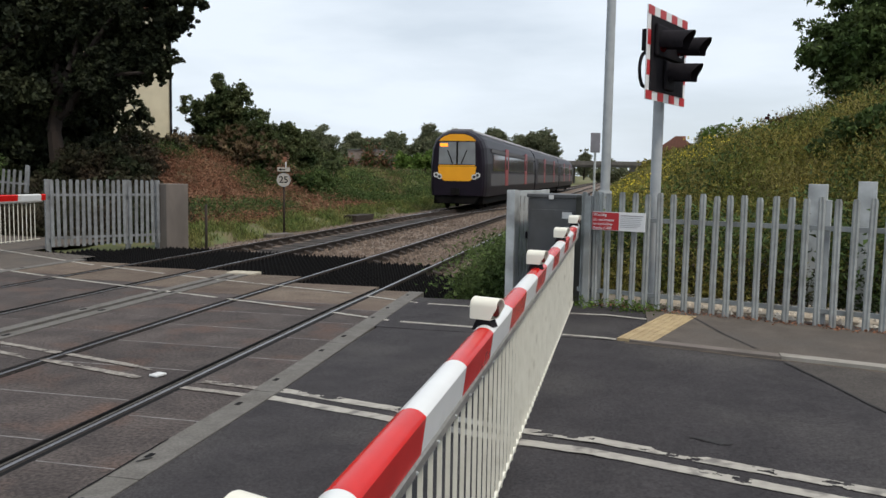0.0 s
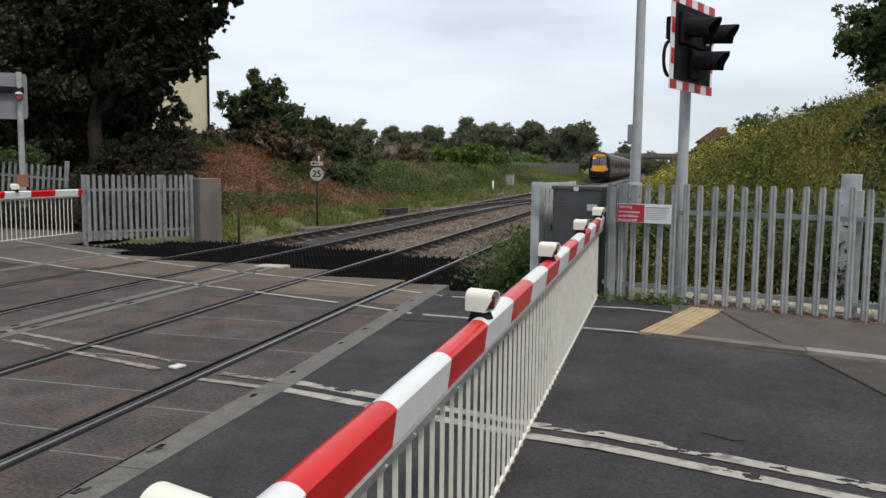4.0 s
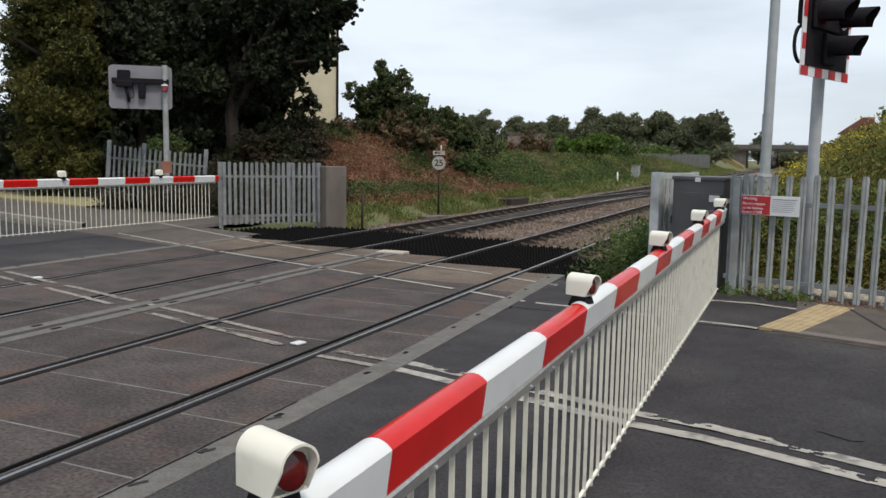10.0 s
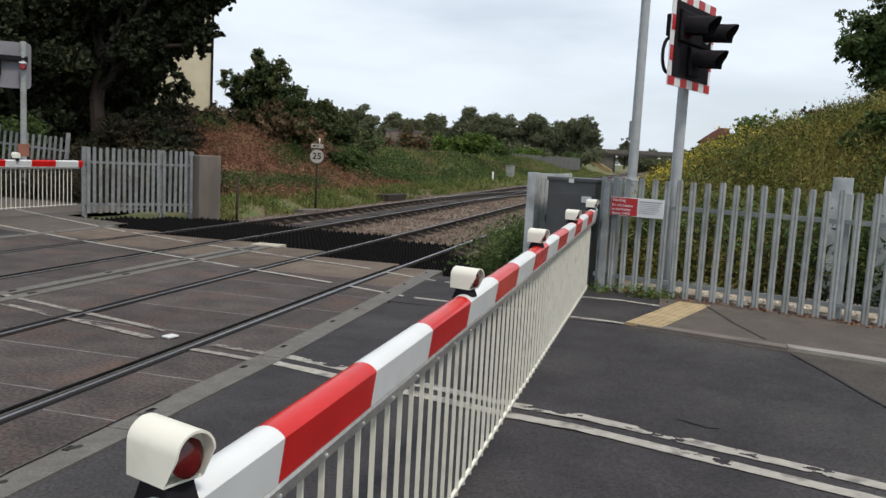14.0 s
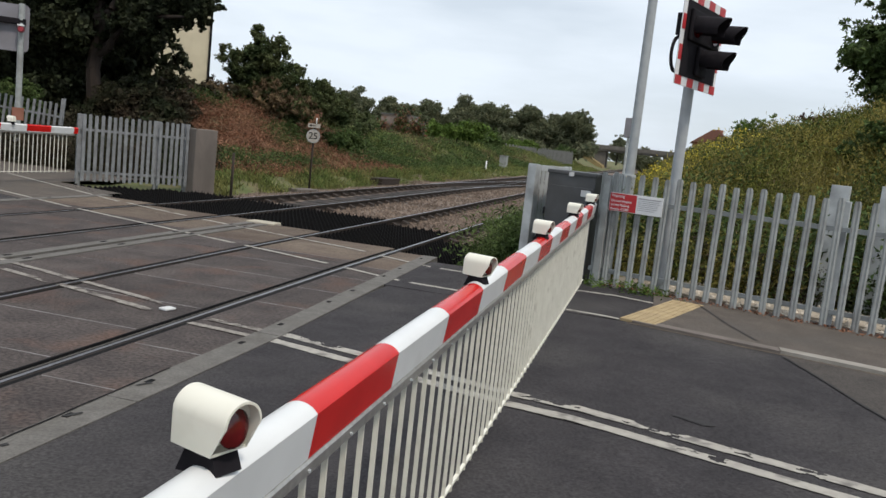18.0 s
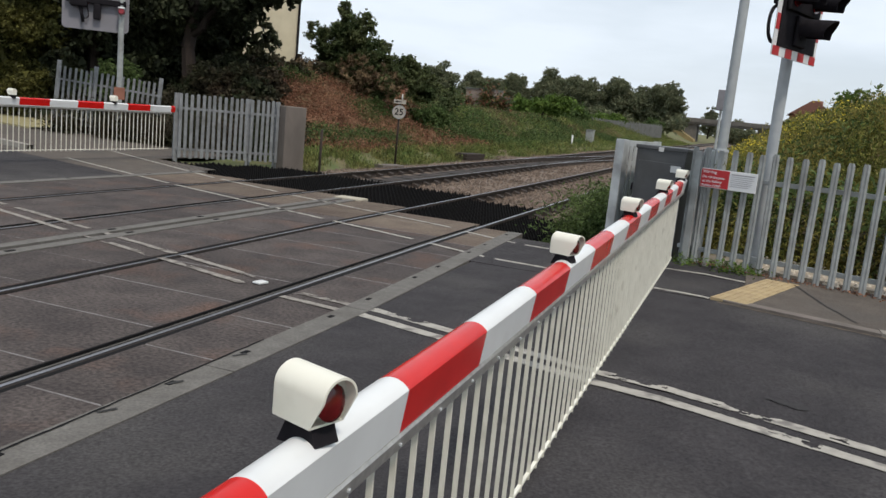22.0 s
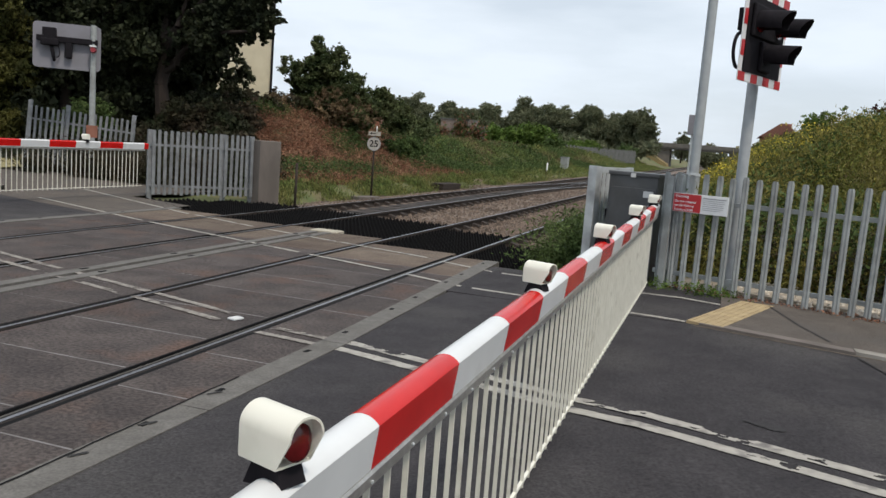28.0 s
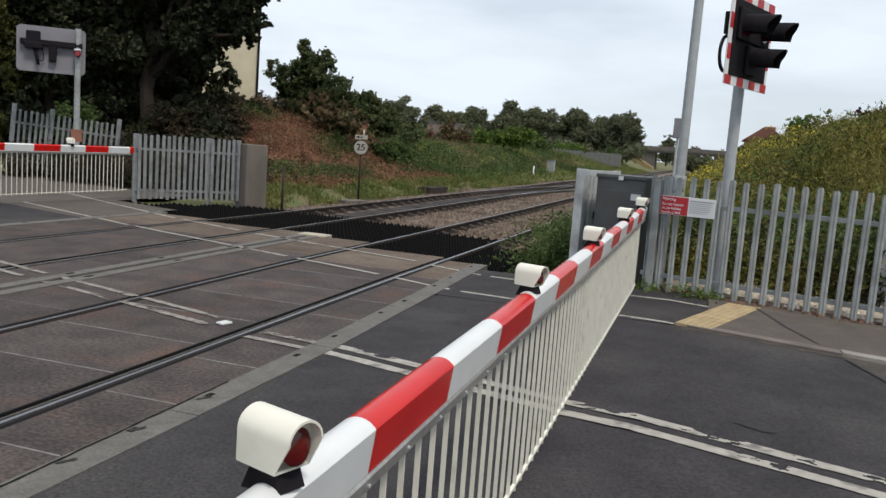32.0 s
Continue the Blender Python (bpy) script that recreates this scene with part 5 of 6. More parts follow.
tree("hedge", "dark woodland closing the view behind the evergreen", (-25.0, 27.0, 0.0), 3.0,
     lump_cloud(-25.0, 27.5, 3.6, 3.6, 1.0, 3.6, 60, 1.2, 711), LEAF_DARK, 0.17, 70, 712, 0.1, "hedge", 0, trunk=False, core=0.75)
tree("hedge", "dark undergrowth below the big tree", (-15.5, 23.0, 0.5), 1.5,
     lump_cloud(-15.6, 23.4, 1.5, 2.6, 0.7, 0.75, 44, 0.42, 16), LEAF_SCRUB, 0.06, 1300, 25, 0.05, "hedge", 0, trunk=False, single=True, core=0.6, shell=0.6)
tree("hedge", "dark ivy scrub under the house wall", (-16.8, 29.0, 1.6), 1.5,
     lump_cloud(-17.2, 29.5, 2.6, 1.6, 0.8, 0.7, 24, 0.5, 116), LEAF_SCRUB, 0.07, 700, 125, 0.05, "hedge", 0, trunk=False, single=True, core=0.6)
tree("bush", "tall overgrown ivy-clad bush on the railway bank", (-15.2, 30.8, 1.6), 3.6,
     lump_cloud(-15.2, 31.0, 3.6, 1.45, 0.8, 1.6, 210, 0.25, 17) + lump_cloud(-14.8, 30.8, 2.4, 2.3, 0.7, 0.9, 150, 0.26, 417) + lump_cloud(-15.4, 31.0, 5.1, 0.35, 0.3, 0.6, 16, 0.17, 117) + lump_cloud(-14.5, 31.0, 4.6, 0.6, 0.3, 0.35, 14, 0.16, 127) + lump_cloud(-16.7, 31.0, 4.1, 0.5, 0.3, 0.6, 18, 0.18, 118)
     + lump_cloud(-13.8, 31.0, 3.1, 1.1, 0.8, 0.95, 110, 0.23, 18) + lump_cloud(-12.9, 32.2, 2.95, 0.75, 0.8, 0.75, 80, 0.22, 119) + lump_cloud(-13.3, 35.0, 2.5, 0.7, 0.8, 0.75, 80, 0.22, 120),
     LEAF_BUSH, 0.050, 2500, 26, 0.08, "bush", 5, jag=0.42, shell=0.55, single=True, core=0.6, long=1.9)
tree("bush", "dead brown stems hanging in front of the tall bush", (-14.2, 30.0, 1.4), 1.6,
     lump_cloud(-14.3, 30.1, 2.5, 1.2, 0.3, 0.8, 34, 0.28, 821) + lump_cloud(-13.1, 30.6, 2.4, 0.7, 0.3, 0.7, 20, 0.24, 822) + lump_cloud(-15.9, 28.6, 2.5, 0.7, 0.3, 0.5, 20, 0.24, 823), LEAF_STRAW, 0.045, 170, 824, 0.03, "bush", 3, jag=0.3, single=True, long=5.0)
tree("bush", "low rounded green scrub further along the bank", (-12.6, 34.5, 0.6), 0.9,
     lump_cloud(-12.6, 34.5, 1.15, 0.8, 2.2, 0.45, 90, 0.22, 19), LEAF_MID, 0.055, 1900, 27, 0.06, "bush", 3, single=True, core=0.55, jag=0.3)
tree("bush", "dark bush on the bank before the grey fence", (-15.2, 41.0, 1.2), 2.2,
     lump_cloud(-15.3, 41.0, 1.9, 1.4, 2.4, 0.9, 60, 0.42, 20), LEAF_BUSH, 0.07, 900, 28, 0.06, "bush", 3, single=True, core=0.6, jag=0.3)
tree("bush", "low leafy green bush at the end of the brown bank", (-13.3, 30.2, 0.8), 0.8,
     lump_cloud(-13.3, 30.2, 1.45, 0.5, 1.2, 0.4, 34, 0.22, 218), LEAF_MID, 0.05, 2600, 228, 0.04, "bush", 2, single=True)

# far trees along the skyline
FAR_TREES = [(-66, 152, 9.0, 4.6), (-57, 150, 10.2, 4.0), (-49.3, 150, 9.4, 4.2), (-42.5, 150, 9.0, 4.2), (-35.4, 153, 10.6, 4.6), (-29.0, 149, 9.6, 4.0), (-23.0, 151, 9.9, 4.6), (-17.0, 152, 9.4, 4.4), (-14.6, 150, 9.9, 3.6),
             (-53, 158, 7.8, 4.6), (-46, 159, 7.8, 4.6), (-32, 158, 8.4, 5.0), (-10.8, 225, 9.0, 2.6), (-5.5, 300, 8.6, 2.6), (11.5, 122, 8.9, 2.6)]
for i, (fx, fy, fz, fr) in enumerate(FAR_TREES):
    tree("tree", "round-topped broadleaf tree on the skyline", (fx, fy, 1.2), fz * 0.5, lump_cloud(fx, fy, fz * 0.60, fr * 0.86, fr * 0.6, fz * 0.40, 90, fr * 0.25, 40 + i), LEAF_HAZY, 0.17, 200, 60 + i, 0.25, limbs=2, group="skyline trees", single=True, core=0.66, shell=0.7, jag=0.15)
tree("hedge", "long low hedge below the skyline trees", (-35, 146, 1.4), 2.0, lump_cloud(-42, 146, 2.8, 34, 2, 1.6, 110, 1.7, 51), LEAF_HAZY, 0.26, 14, 71, 0.1, "hedge", 0, trunk=False, single=True, core=0.8)
for i, (hx, hy, hz, ha, hb) in enumerate(((-19.6, 52, 2.1, 1.4, 3.0), (-18.5, 74, 2.5, 2.2, 4.0), (-16.8, 84, 2.1, 1.6, 4.0), (-20.0, 96, 2.7, 3.2, 4.0), (-17.5, 110, 2.3, 2.4, 6.0), (-26.5, 104, 2.6, 3.6, 3.0), (-14.0, 128, 2.0, 1.6, 6.0))):
    tree("bush", "scrubby green bush along the far bank top", (hx, hy, 1.2), 1.2, lump_cloud(hx, hy, hz, ha, hb, 0.85, 36, 0.75, 350 + i), LEAF_BRIGHT if i in (1, 4) else LEAF_MID, 0.14, 120, 360 + i, 0.05, "bush", 1, group="bank bushes", single=True, core=0.6)
tree("bush", "bright yellow-green bush before the skyline", (-15.6, 66, 1.6), 2.0, lump_cloud(-14.6, 66, 2.7, 2.2, 1.0, 0.8, 30, 0.55, 52), LEAF_BRIGHT, 0.10, 320, 72, 0.1, "bush", 2, single=True, core=0.7)
tree("hedge", "dense green growth beyond the road bridge", (-6, 240, 0.0), 1.5, lump_cloud(-6, 240, 2.5, 12, 2, 2.2, 60, 1.6, 451), LEAF_HAZY, 0.3, 14, 471, 0.1, "hedge", 0, trunk=False, single=True, core=0.7)
tree("hedge", "scrub on the slope beside the bridge", (-20, 180, 0.5), 1.5, lump_cloud(-24, 178, 2.4, 8, 3, 1.4, 50, 1.3, 452), LEAF_BUSH, 0.25, 20, 472, 0.1, "hedge", 0, trunk=False, single=True, core=0.7)
tree("bush", "small dark bush low on the grassy bank", (-12.0, 48, 0.1), 0.8, lump_cloud(-12.0, 48, 0.55, 0.35, 0.35, 0.35, 9, 0.25, 152), LEAF_MID, 0.05, 2200, 172, 0.04, "bush", 2, single=True)

# the right-hand bank: tree, copper shrub, flowering weeds
tree("tree", "dense green tree on top of the flowering bank", (5.4, 18.0, 1.9), 2.6, lump_cloud(5.15, 17.4, 4.1, 1.5, 1.0, 1.6, 170, 0.32, 53) + lump_cloud(5.3, 17.4, 3.1, 1.35, 0.8, 0.7, 60, 0.36, 553) + lump_cloud(4.9, 17.4, 5.5, 0.7, 0.4, 0.45, 24, 0.16, 554), LEAF_MID, 0.055, 2100, 73, 0.10, limbs=3, jag=0.32, shell=0.6, single=True, core=0.5)
tree("bush", "copper-leaved shrub on the bank", (5.0, 16.6, 2.2), 1.0, lump_cloud(5.1, 16.6, 3.0, 0.6, 0.35, 0.36, 24, 0.2, 54), LEAF_RED, 0.045, 4200, 74, 0.05, "bush", 3, single=True)
tree("bush", "small copper shrub on the bank top", (3.25, 17.6, 2.0), 0.6, lump_cloud(3.28, 17.6, 2.82, 0.25, 0.25, 0.16, 8, 0.13, 154), LEAF_RED, 0.035, 9000, 174, 0.03, "bush", 2, single=True)
tree("bush", "broad-leaved green scrub low on the bank", (4.5, 14.0, 1.2), 0.9, lump_cloud(4.75, 14.0, 2.05, 1.55, 0.6, 0.75, 130, 0.27, 55), LEAF_MID, 0.065, 2600, 75, 0.05, "bush", 3, single=True, core=0.5)
tree("bush", "bright green scrub on the bank crest", (2.7, 18.2, 1.8), 0.6, lump_cloud(2.7, 18.2, 2.55, 0.8, 0.4, 0.24, 30, 0.18, 155), LEAF_BRIGHT, 0.034, 7000, 175, 0.03, "bush", 2, single=True)
tree("hedge", "tangled scrub along the top of the cutting", (5.0, 60, 1.4), 1.0, lump_cloud(5.2, 60, 2.6, 4.8, 1.2, 0.8, 70, 0.7, 156), LEAF_WEED, 0.09, 420, 176, 0.05, "hedge", 0, trunk=False, single=True, core=0.6)


def scatter(name, label, category, n, seed, xr, yr, leaf, size, hgt, keep=None, per=8, up=1.6, long=2.2, spread=0.13, single=True):
    """Upright weeds or grass rooted on the natural ground."""
    rng = np.random.default_rng(seed)
    x, y = xr[0] + (xr[1] - xr[0]) * rng.random(n), yr[0] + (yr[1] - yr[0]) * rng.random(n)
    if keep:
        ok = np.array([keep(a, b) for a, b in zip(x, y)])
        x, y = x[ok], y[ok]
    z = np.array([land(a, b) for a, b in zip(x, y)])
    h = hgt * (0.35 + 0.9 * rng.random(len(x)))
    k = rng.random((len(x), per))
    px = x[:, None] + rng.normal(size=k.shape) * spread * (0.4 + k)
    py = y[:, None] + rng.normal(size=k.shape) * spread * (0.4 + k)
    pz = z[:, None] + h[:, None] * k
    c = np.stack([px.ravel(), py.ravel(), pz.ravel()], 1)
    v, f = leaf_mesh(c, size, rng, 0.6, up, long, single)
    ob = raw(name, v, f, leaf)
    return tagged(ob, label, category, kind="stuff")


def on_bank(x, y):
    return y + 0.3 * x > 11.45 + 0.5 * noise.noise((x * 0.8, y * 0.8, 2))


scatter("weeds", "tall olive-green weeds covering the bank", "weeds", 30000, 81, (-0.9, 8.0), (11.0, 25), LEAF_WEED, 0.023, 0.60, on_bank, per=18, up=0.9, long=2.6, spread=0.10)
scatter("weeds", "green leafy undergrowth on the bank", "weeds", 9000, 82, (-0.9, 8), (11.2, 25), LEAF_MID, 0.036, 0.6, lambda x, y: on_bank(x, y) and noise.noise((x * 0.6, y * 0.6, 5)) > 0.0, per=26, up=0.7, long=2.0)
scatter("weeds", "pale seed heads standing above the weeds", "weeds", 7000, 90, (-0.6, 7), (11.6, 22), LEAF_SEED, 0.017, 0.72, lambda x, y: on_bank(x, y) and noise.noise((x * 0.9, y * 0.9, 11)) > -0.05, per=14, up=2.0, long=3.8, spread=0.05)
scatter("weeds", "far weeds along the cutting side", "weeds", 5200, 83, (-1.2, 12), (25, 110), LEAF_WEED, 0.07, 0.7, None, per=14, up=1.0, long=3.0)


def flower_heads():
    """Flat yellow flower heads in drifts on the bank."""
    rng = np.random.default_rng(84)
    pts = []
    for i in range(520):
        x, y = rng.uniform(-0.6, 5.5), rng.uniform(12.2, 22)
        if not on_bank(x, y) or noise.noise((x * 0.55, y * 0.55, 9)) < 0.16 or x > 2.0 + 0.2 * (y - 12):
            continue
        z = land(x, y) + rng.uniform(0.55, 0.80)
        k = rng.integers(14, 60)
        pts.append(np.array([x, y, z]) + rng.normal(size=(k, 3)) * np.array([0.15, 0.15, 0.045]))
    v, f = leaf_mesh(np.concatenate(pts), 0.028, rng, 0.5, 0.0, 1.0)
    tagged(raw("flowers", v, f, FLOWER), "yellow ragwort flower heads on the bank", "flowers", kind="stuff")


flower_heads()
scatter("grass", "green grass along the left lineside", "grass", 9000, 85, (-11.8, -9.1), (18.0, 48), GRASS, 0.030, 0.30, lambda x, y: noise.noise((x * 0.9, y * 0.6, 12)) > 0.0, per=12, up=1.8, long=4.5, spread=0.16)
scatter("grass", "long grass on the far bank", "grass", 18000, 86, (-20, -9.5), (42, 150), GRASS, 0.055, 0.32, None, per=7, up=1.2, long=4.0, spread=0.3)
scatter("dead_bracken", "brown dead bracken and cut brambles on the bank", "bracken", 12500, 87, (-17.5, -10.6), (19.5, 36.5), LEAF_BROWN, 0.030, 0.36, lambda x, y: noise.noise((x * 0.4, y * 0.4, 1)) > -0.45, per=22, up=0.2, long=3.6, spread=0.20)
scatter("dead_stems", "pale straw-coloured stems lying on the brown bank", "stems", 1500, 187, (-17.0, -10.8), (20, 34), LEAF_STRAW, 0.016, 0.45, None, per=12, up=0.4, long=16.0, spread=0.3)


def ivy_patch(x, y):
    return any(((x - a) / p) ** 2 + ((y - b) / q) ** 2 < 1 + 0.3 * noise.noise((x * 2.3, y * 2.3, 3)) for a, b, p, q in IVY)


# patches of leafy growth on the brown bank: centre and half widths
IVY = ((-13.4, 30.0, 0.55, 1.6), (-12.9, 28.4, 0.35, 0.9), (-13.8, 39.0, 1.3, 2.6), (-12.4, 39.5, 0.9, 1.8), (-15.2, 27.0, 0.6, 1.2), (-11.3, 26.5, 0.5, 2.5), (-11.5, 22.6, 0.5, 1.8))
scatter("ivy", "dark green leafy patches growing over the brown bank", "ivy", 16000, 188, (-17.5, -10.4), (19.0, 40), LEAF_MID, 0.045, 0.5, ivy_patch, per=34, up=0.5, long=1.6, spread=0.18)
scatter("weeds", "green weeds growing through the brown bank", "weeds", 4600, 88, (-17.5, -10.4), (30.0, 60), LEAF_MID, 0.045, 0.45, lambda x, y: noise.noise((x * 0.5, y * 0.35, 4)) > 0.05, per=26, up=0.6, long=1.6, spread=0.2)
scatter("weeds", "dark scrub clumps on the grassy bank", "weeds", 5200, 288, (-15.5, -10.9), (33, 95), LEAF_MID, 0.075, 0.6, lambda x, y: noise.noise((x * 0.55, y * 0.16, 21)) > 0.12, per=30, up=0.4, long=1.6, spread=0.25)
scatter("dry_grass", "dry straw-coloured grass along the bank top", "grass", 2600, 289, (-17.5, -12.5), (34, 95), LEAF_STRAW, 0.05, 0.4, lambda x, y: noise.noise((x * 0.4, y * 0.2, 31)) > 0.05, per=10, up=1.4, long=5.0, spread=0.25)
# dark-leaved growth added to give the tree shade behind the left fences
scatter("weeds", "dark weeds and brambles standing in for tree shade behind the far palisade fences", "weeds", 1900, 293, (-17.0, -10.6), (17.6, 20.5), LEAF_SCRUB, 0.05, 0.9, lambda x, y: noise.noise((x * 0.8, y * 0.8, 41)) > -0.25, per=44, up=0.5, long=1.8, spread=0.16)
scatter("weeds", "leafy weeds beside the near track by the cabinet", "weeds", 260, 89, (-1.6, -0.85), (11.6, 16.5), LEAF_MID, 0.034, 0.8, None, per=170, up=0.6, long=2.1, spread=0.17)
scatter("weeds", "dark broad-leaved growth behind the palisade", "weeds", 1500, 191, (0.2, 7.0), (8.5, 13.5), LEAF_MID, 0.05, 0.95, lambda x, y: 11.75 < y + 0.336 * x < 12.9, per=60, up=0.4, long=1.7, spread=0.14)
scatter("weeds", "small green ferns at the fence foot", "weeds", 40, 192, (0.05, 1.0), (10.0, 10.75), LEAF_BRIGHT, 0.03, 0.16, lambda x, y: 10.42 < y + 0.336 * x < 10.62, per=60, up=0.3, long=2.0, spread=0.08)
scatter("weeds", "weeds and dead leaves at the foot of the palisade", "weeds", 1700, 91, (0.0, 7.0), (9.0, 13.0), LEAF_SCRUB, 0.035, 0.7, lambda x, y: 11.65 < y + 0.336 * x < 12.7, per=40, up=0.6, long=1.8, spread=0.12)


def verge_stones():
    """Pale stones and rubble lying behind the palisade fence."""
    rng = np.random.default_rng(92)
    n = 2400
    x = rng.uniform(1.0, 7.0, n)
    y = 10.85 - 0.336 * x + rng.uniform(0.0, 0.85, n)
    z = np.array([land(a, b) for a, b in zip(x, y)])
    base = np.array([(1, 0, 0), (0, 1, 0), (-1, 0, 0), (0, -1, 0), (0, 0, 0.8), (0, 0, -0.6)], float)
    tri = np.array([(0, 1, 4), (1, 2, 4), (2, 3, 4), (3, 0, 4), (1, 0, 5), (2, 1, 5), (3, 2, 5), (0, 3, 5)])
    v = base[None] * (0.014 + 0.060 * rng.random(n) ** 2)[:, None, None] * (0.6 + 0.8 * rng.random((n, 6, 3))) + np.stack([x, y, z + 0.08], 1)[:, None, :]
    st = raw("rubble", v.reshape(-1, 3), (tri[None] + 6 * np.arange(n)[:, None, None]).reshape(-1, 3), RUBBLE)
    tagged(st, "pale stones and rubble behind the palisade fence", "stones", kind="stuff")


def leaf_litter():
    """Dead leaves blown against the foot of the palisade fence."""
    rng = np.random.default_rng(93)
    n = 1500
    x = rng.uniform(0.2, 6.5, n)
    y = 10.60 - 0.336 * x + 0.09 * rng.normal(size=n)
    z = np.array([road_z(a) for a in x]) + 0.028 + 0.012 * rng.random(n)
    v, f = leaf_mesh(np.stack([x, y, z], 1), 0.022, rng, 0.2, 0.0, 1.5, True)
    tagged(raw("leaf_litter", v, f, LEAF_BROWN), "brown dead leaves along the foot of the fence", "litter", kind="stuff")


leaf_litter()
gutter = [(*road_xy(s, 8.262), road_z(road_xy(s, 8.262)[0])) for s in (-1.7, 0.5, 3.0, 8.0)]
flat_strip("gutter_dirt", gutter, 0.05, GRIME, "brown dirt lying along the kerb", 0.004, 0.02)
verge_stones()
surface_strip("verge", 0.3, 9.0, 10.36, 11.3, DIRT, 0.05, "pale dirt and rubble strip behind the palisade fence", "verge")


# ---- buildings and bridge ----
def build_house():
    root = thing("house", "cream rendered house gable behind the trees", "house", pose(-19.92, 35.0, 1.5, 0, 0, 33))
    part("wall", boxed(-7.0, 0, -0.5, 0, 7.0, 7.2), RENDER, root)
    part("roof", extrude_profile([(-7.3, 7.2), (0.3, 7.2), (-3.5, 9.8)], -0.3, 7.3), ROOF, root)
    part("downpipe", boxed(-0.04, -0.09, -0.3, 0.06, -0.01, 7.1), BLACK, root, "black downpipe")
    part("gutter", boxed(0, -0.3, 7.05, 0.14, 7.3, 7.18), BLACK, root)
    ext = thing("house_extension", "low dark roof beside the house wall", "house", pose(-18.6, 37.5, 1.6, 0, 0, 20))
    part("wall", boxed(0, 0, -0.5, 3.0, 3, 1.75), BRICK, ext)
    part("roof", boxed(-0.2, -0.2, 1.75, 3.2, 3.2, 1.95), ROOF, ext)


build_house()


def build_bridge():
    root = thing("road_bridge", "grey concrete road bridge over the railway", "bridge", pose(0, 196, 0))
    part("deck", boxed(-60, 0, 4.0, 60, 9, 4.6), BRIDGE, root)
    part("parapet", boxed(-60, -0.2, 4.45, 60, 0.15, 5.35), BRIDGE, root)
    part("parapet", boxed(-60, 8.9, 4.45, 60, 9.2, 5.35), BRIDGE, root)
    part("abutment", boxed(-40, 0.5, -0.5, -11.9, 8.5, 4.0), BRIDGE, root)
    slope = part("embankment", extrude_profile([(-19.0, -0.5), (-11.6, -0.5), (-12.0, 0.6), (-17.5, 3.6), (-19.0, 3.6)], -7.0, 0.45), EARTH, m=pose(0, 196, 0))
    tagged(slope, "tan earth slope in front of the bridge abutment", "embankment", kind="structure")
    part("abutment", boxed(1.0, 0.5, -0.5, 30, 8.5, 4.0), BRIDGE, root)


build_bridge()


def build_far_house():
    root = thing("house", "brick house with a red tiled roof behind the bank", "house", pose(6.6, 112, 1.6))
    part("wall", boxed(-2.2, -4, -4, 2.2, 4, 3.6), BRICK, root)
    part("roof", extrude_profile([(-2.6, 3.6), (2.6, 3.6), (0.3, 5.3), (-0.3, 5.3)], -4.5, 4.5), ROOF, root)
    part("chimney", boxed(0.6, -0.4, 4.2, 1.2, 0.4, 5.5), BRICK, root)


build_far_house()


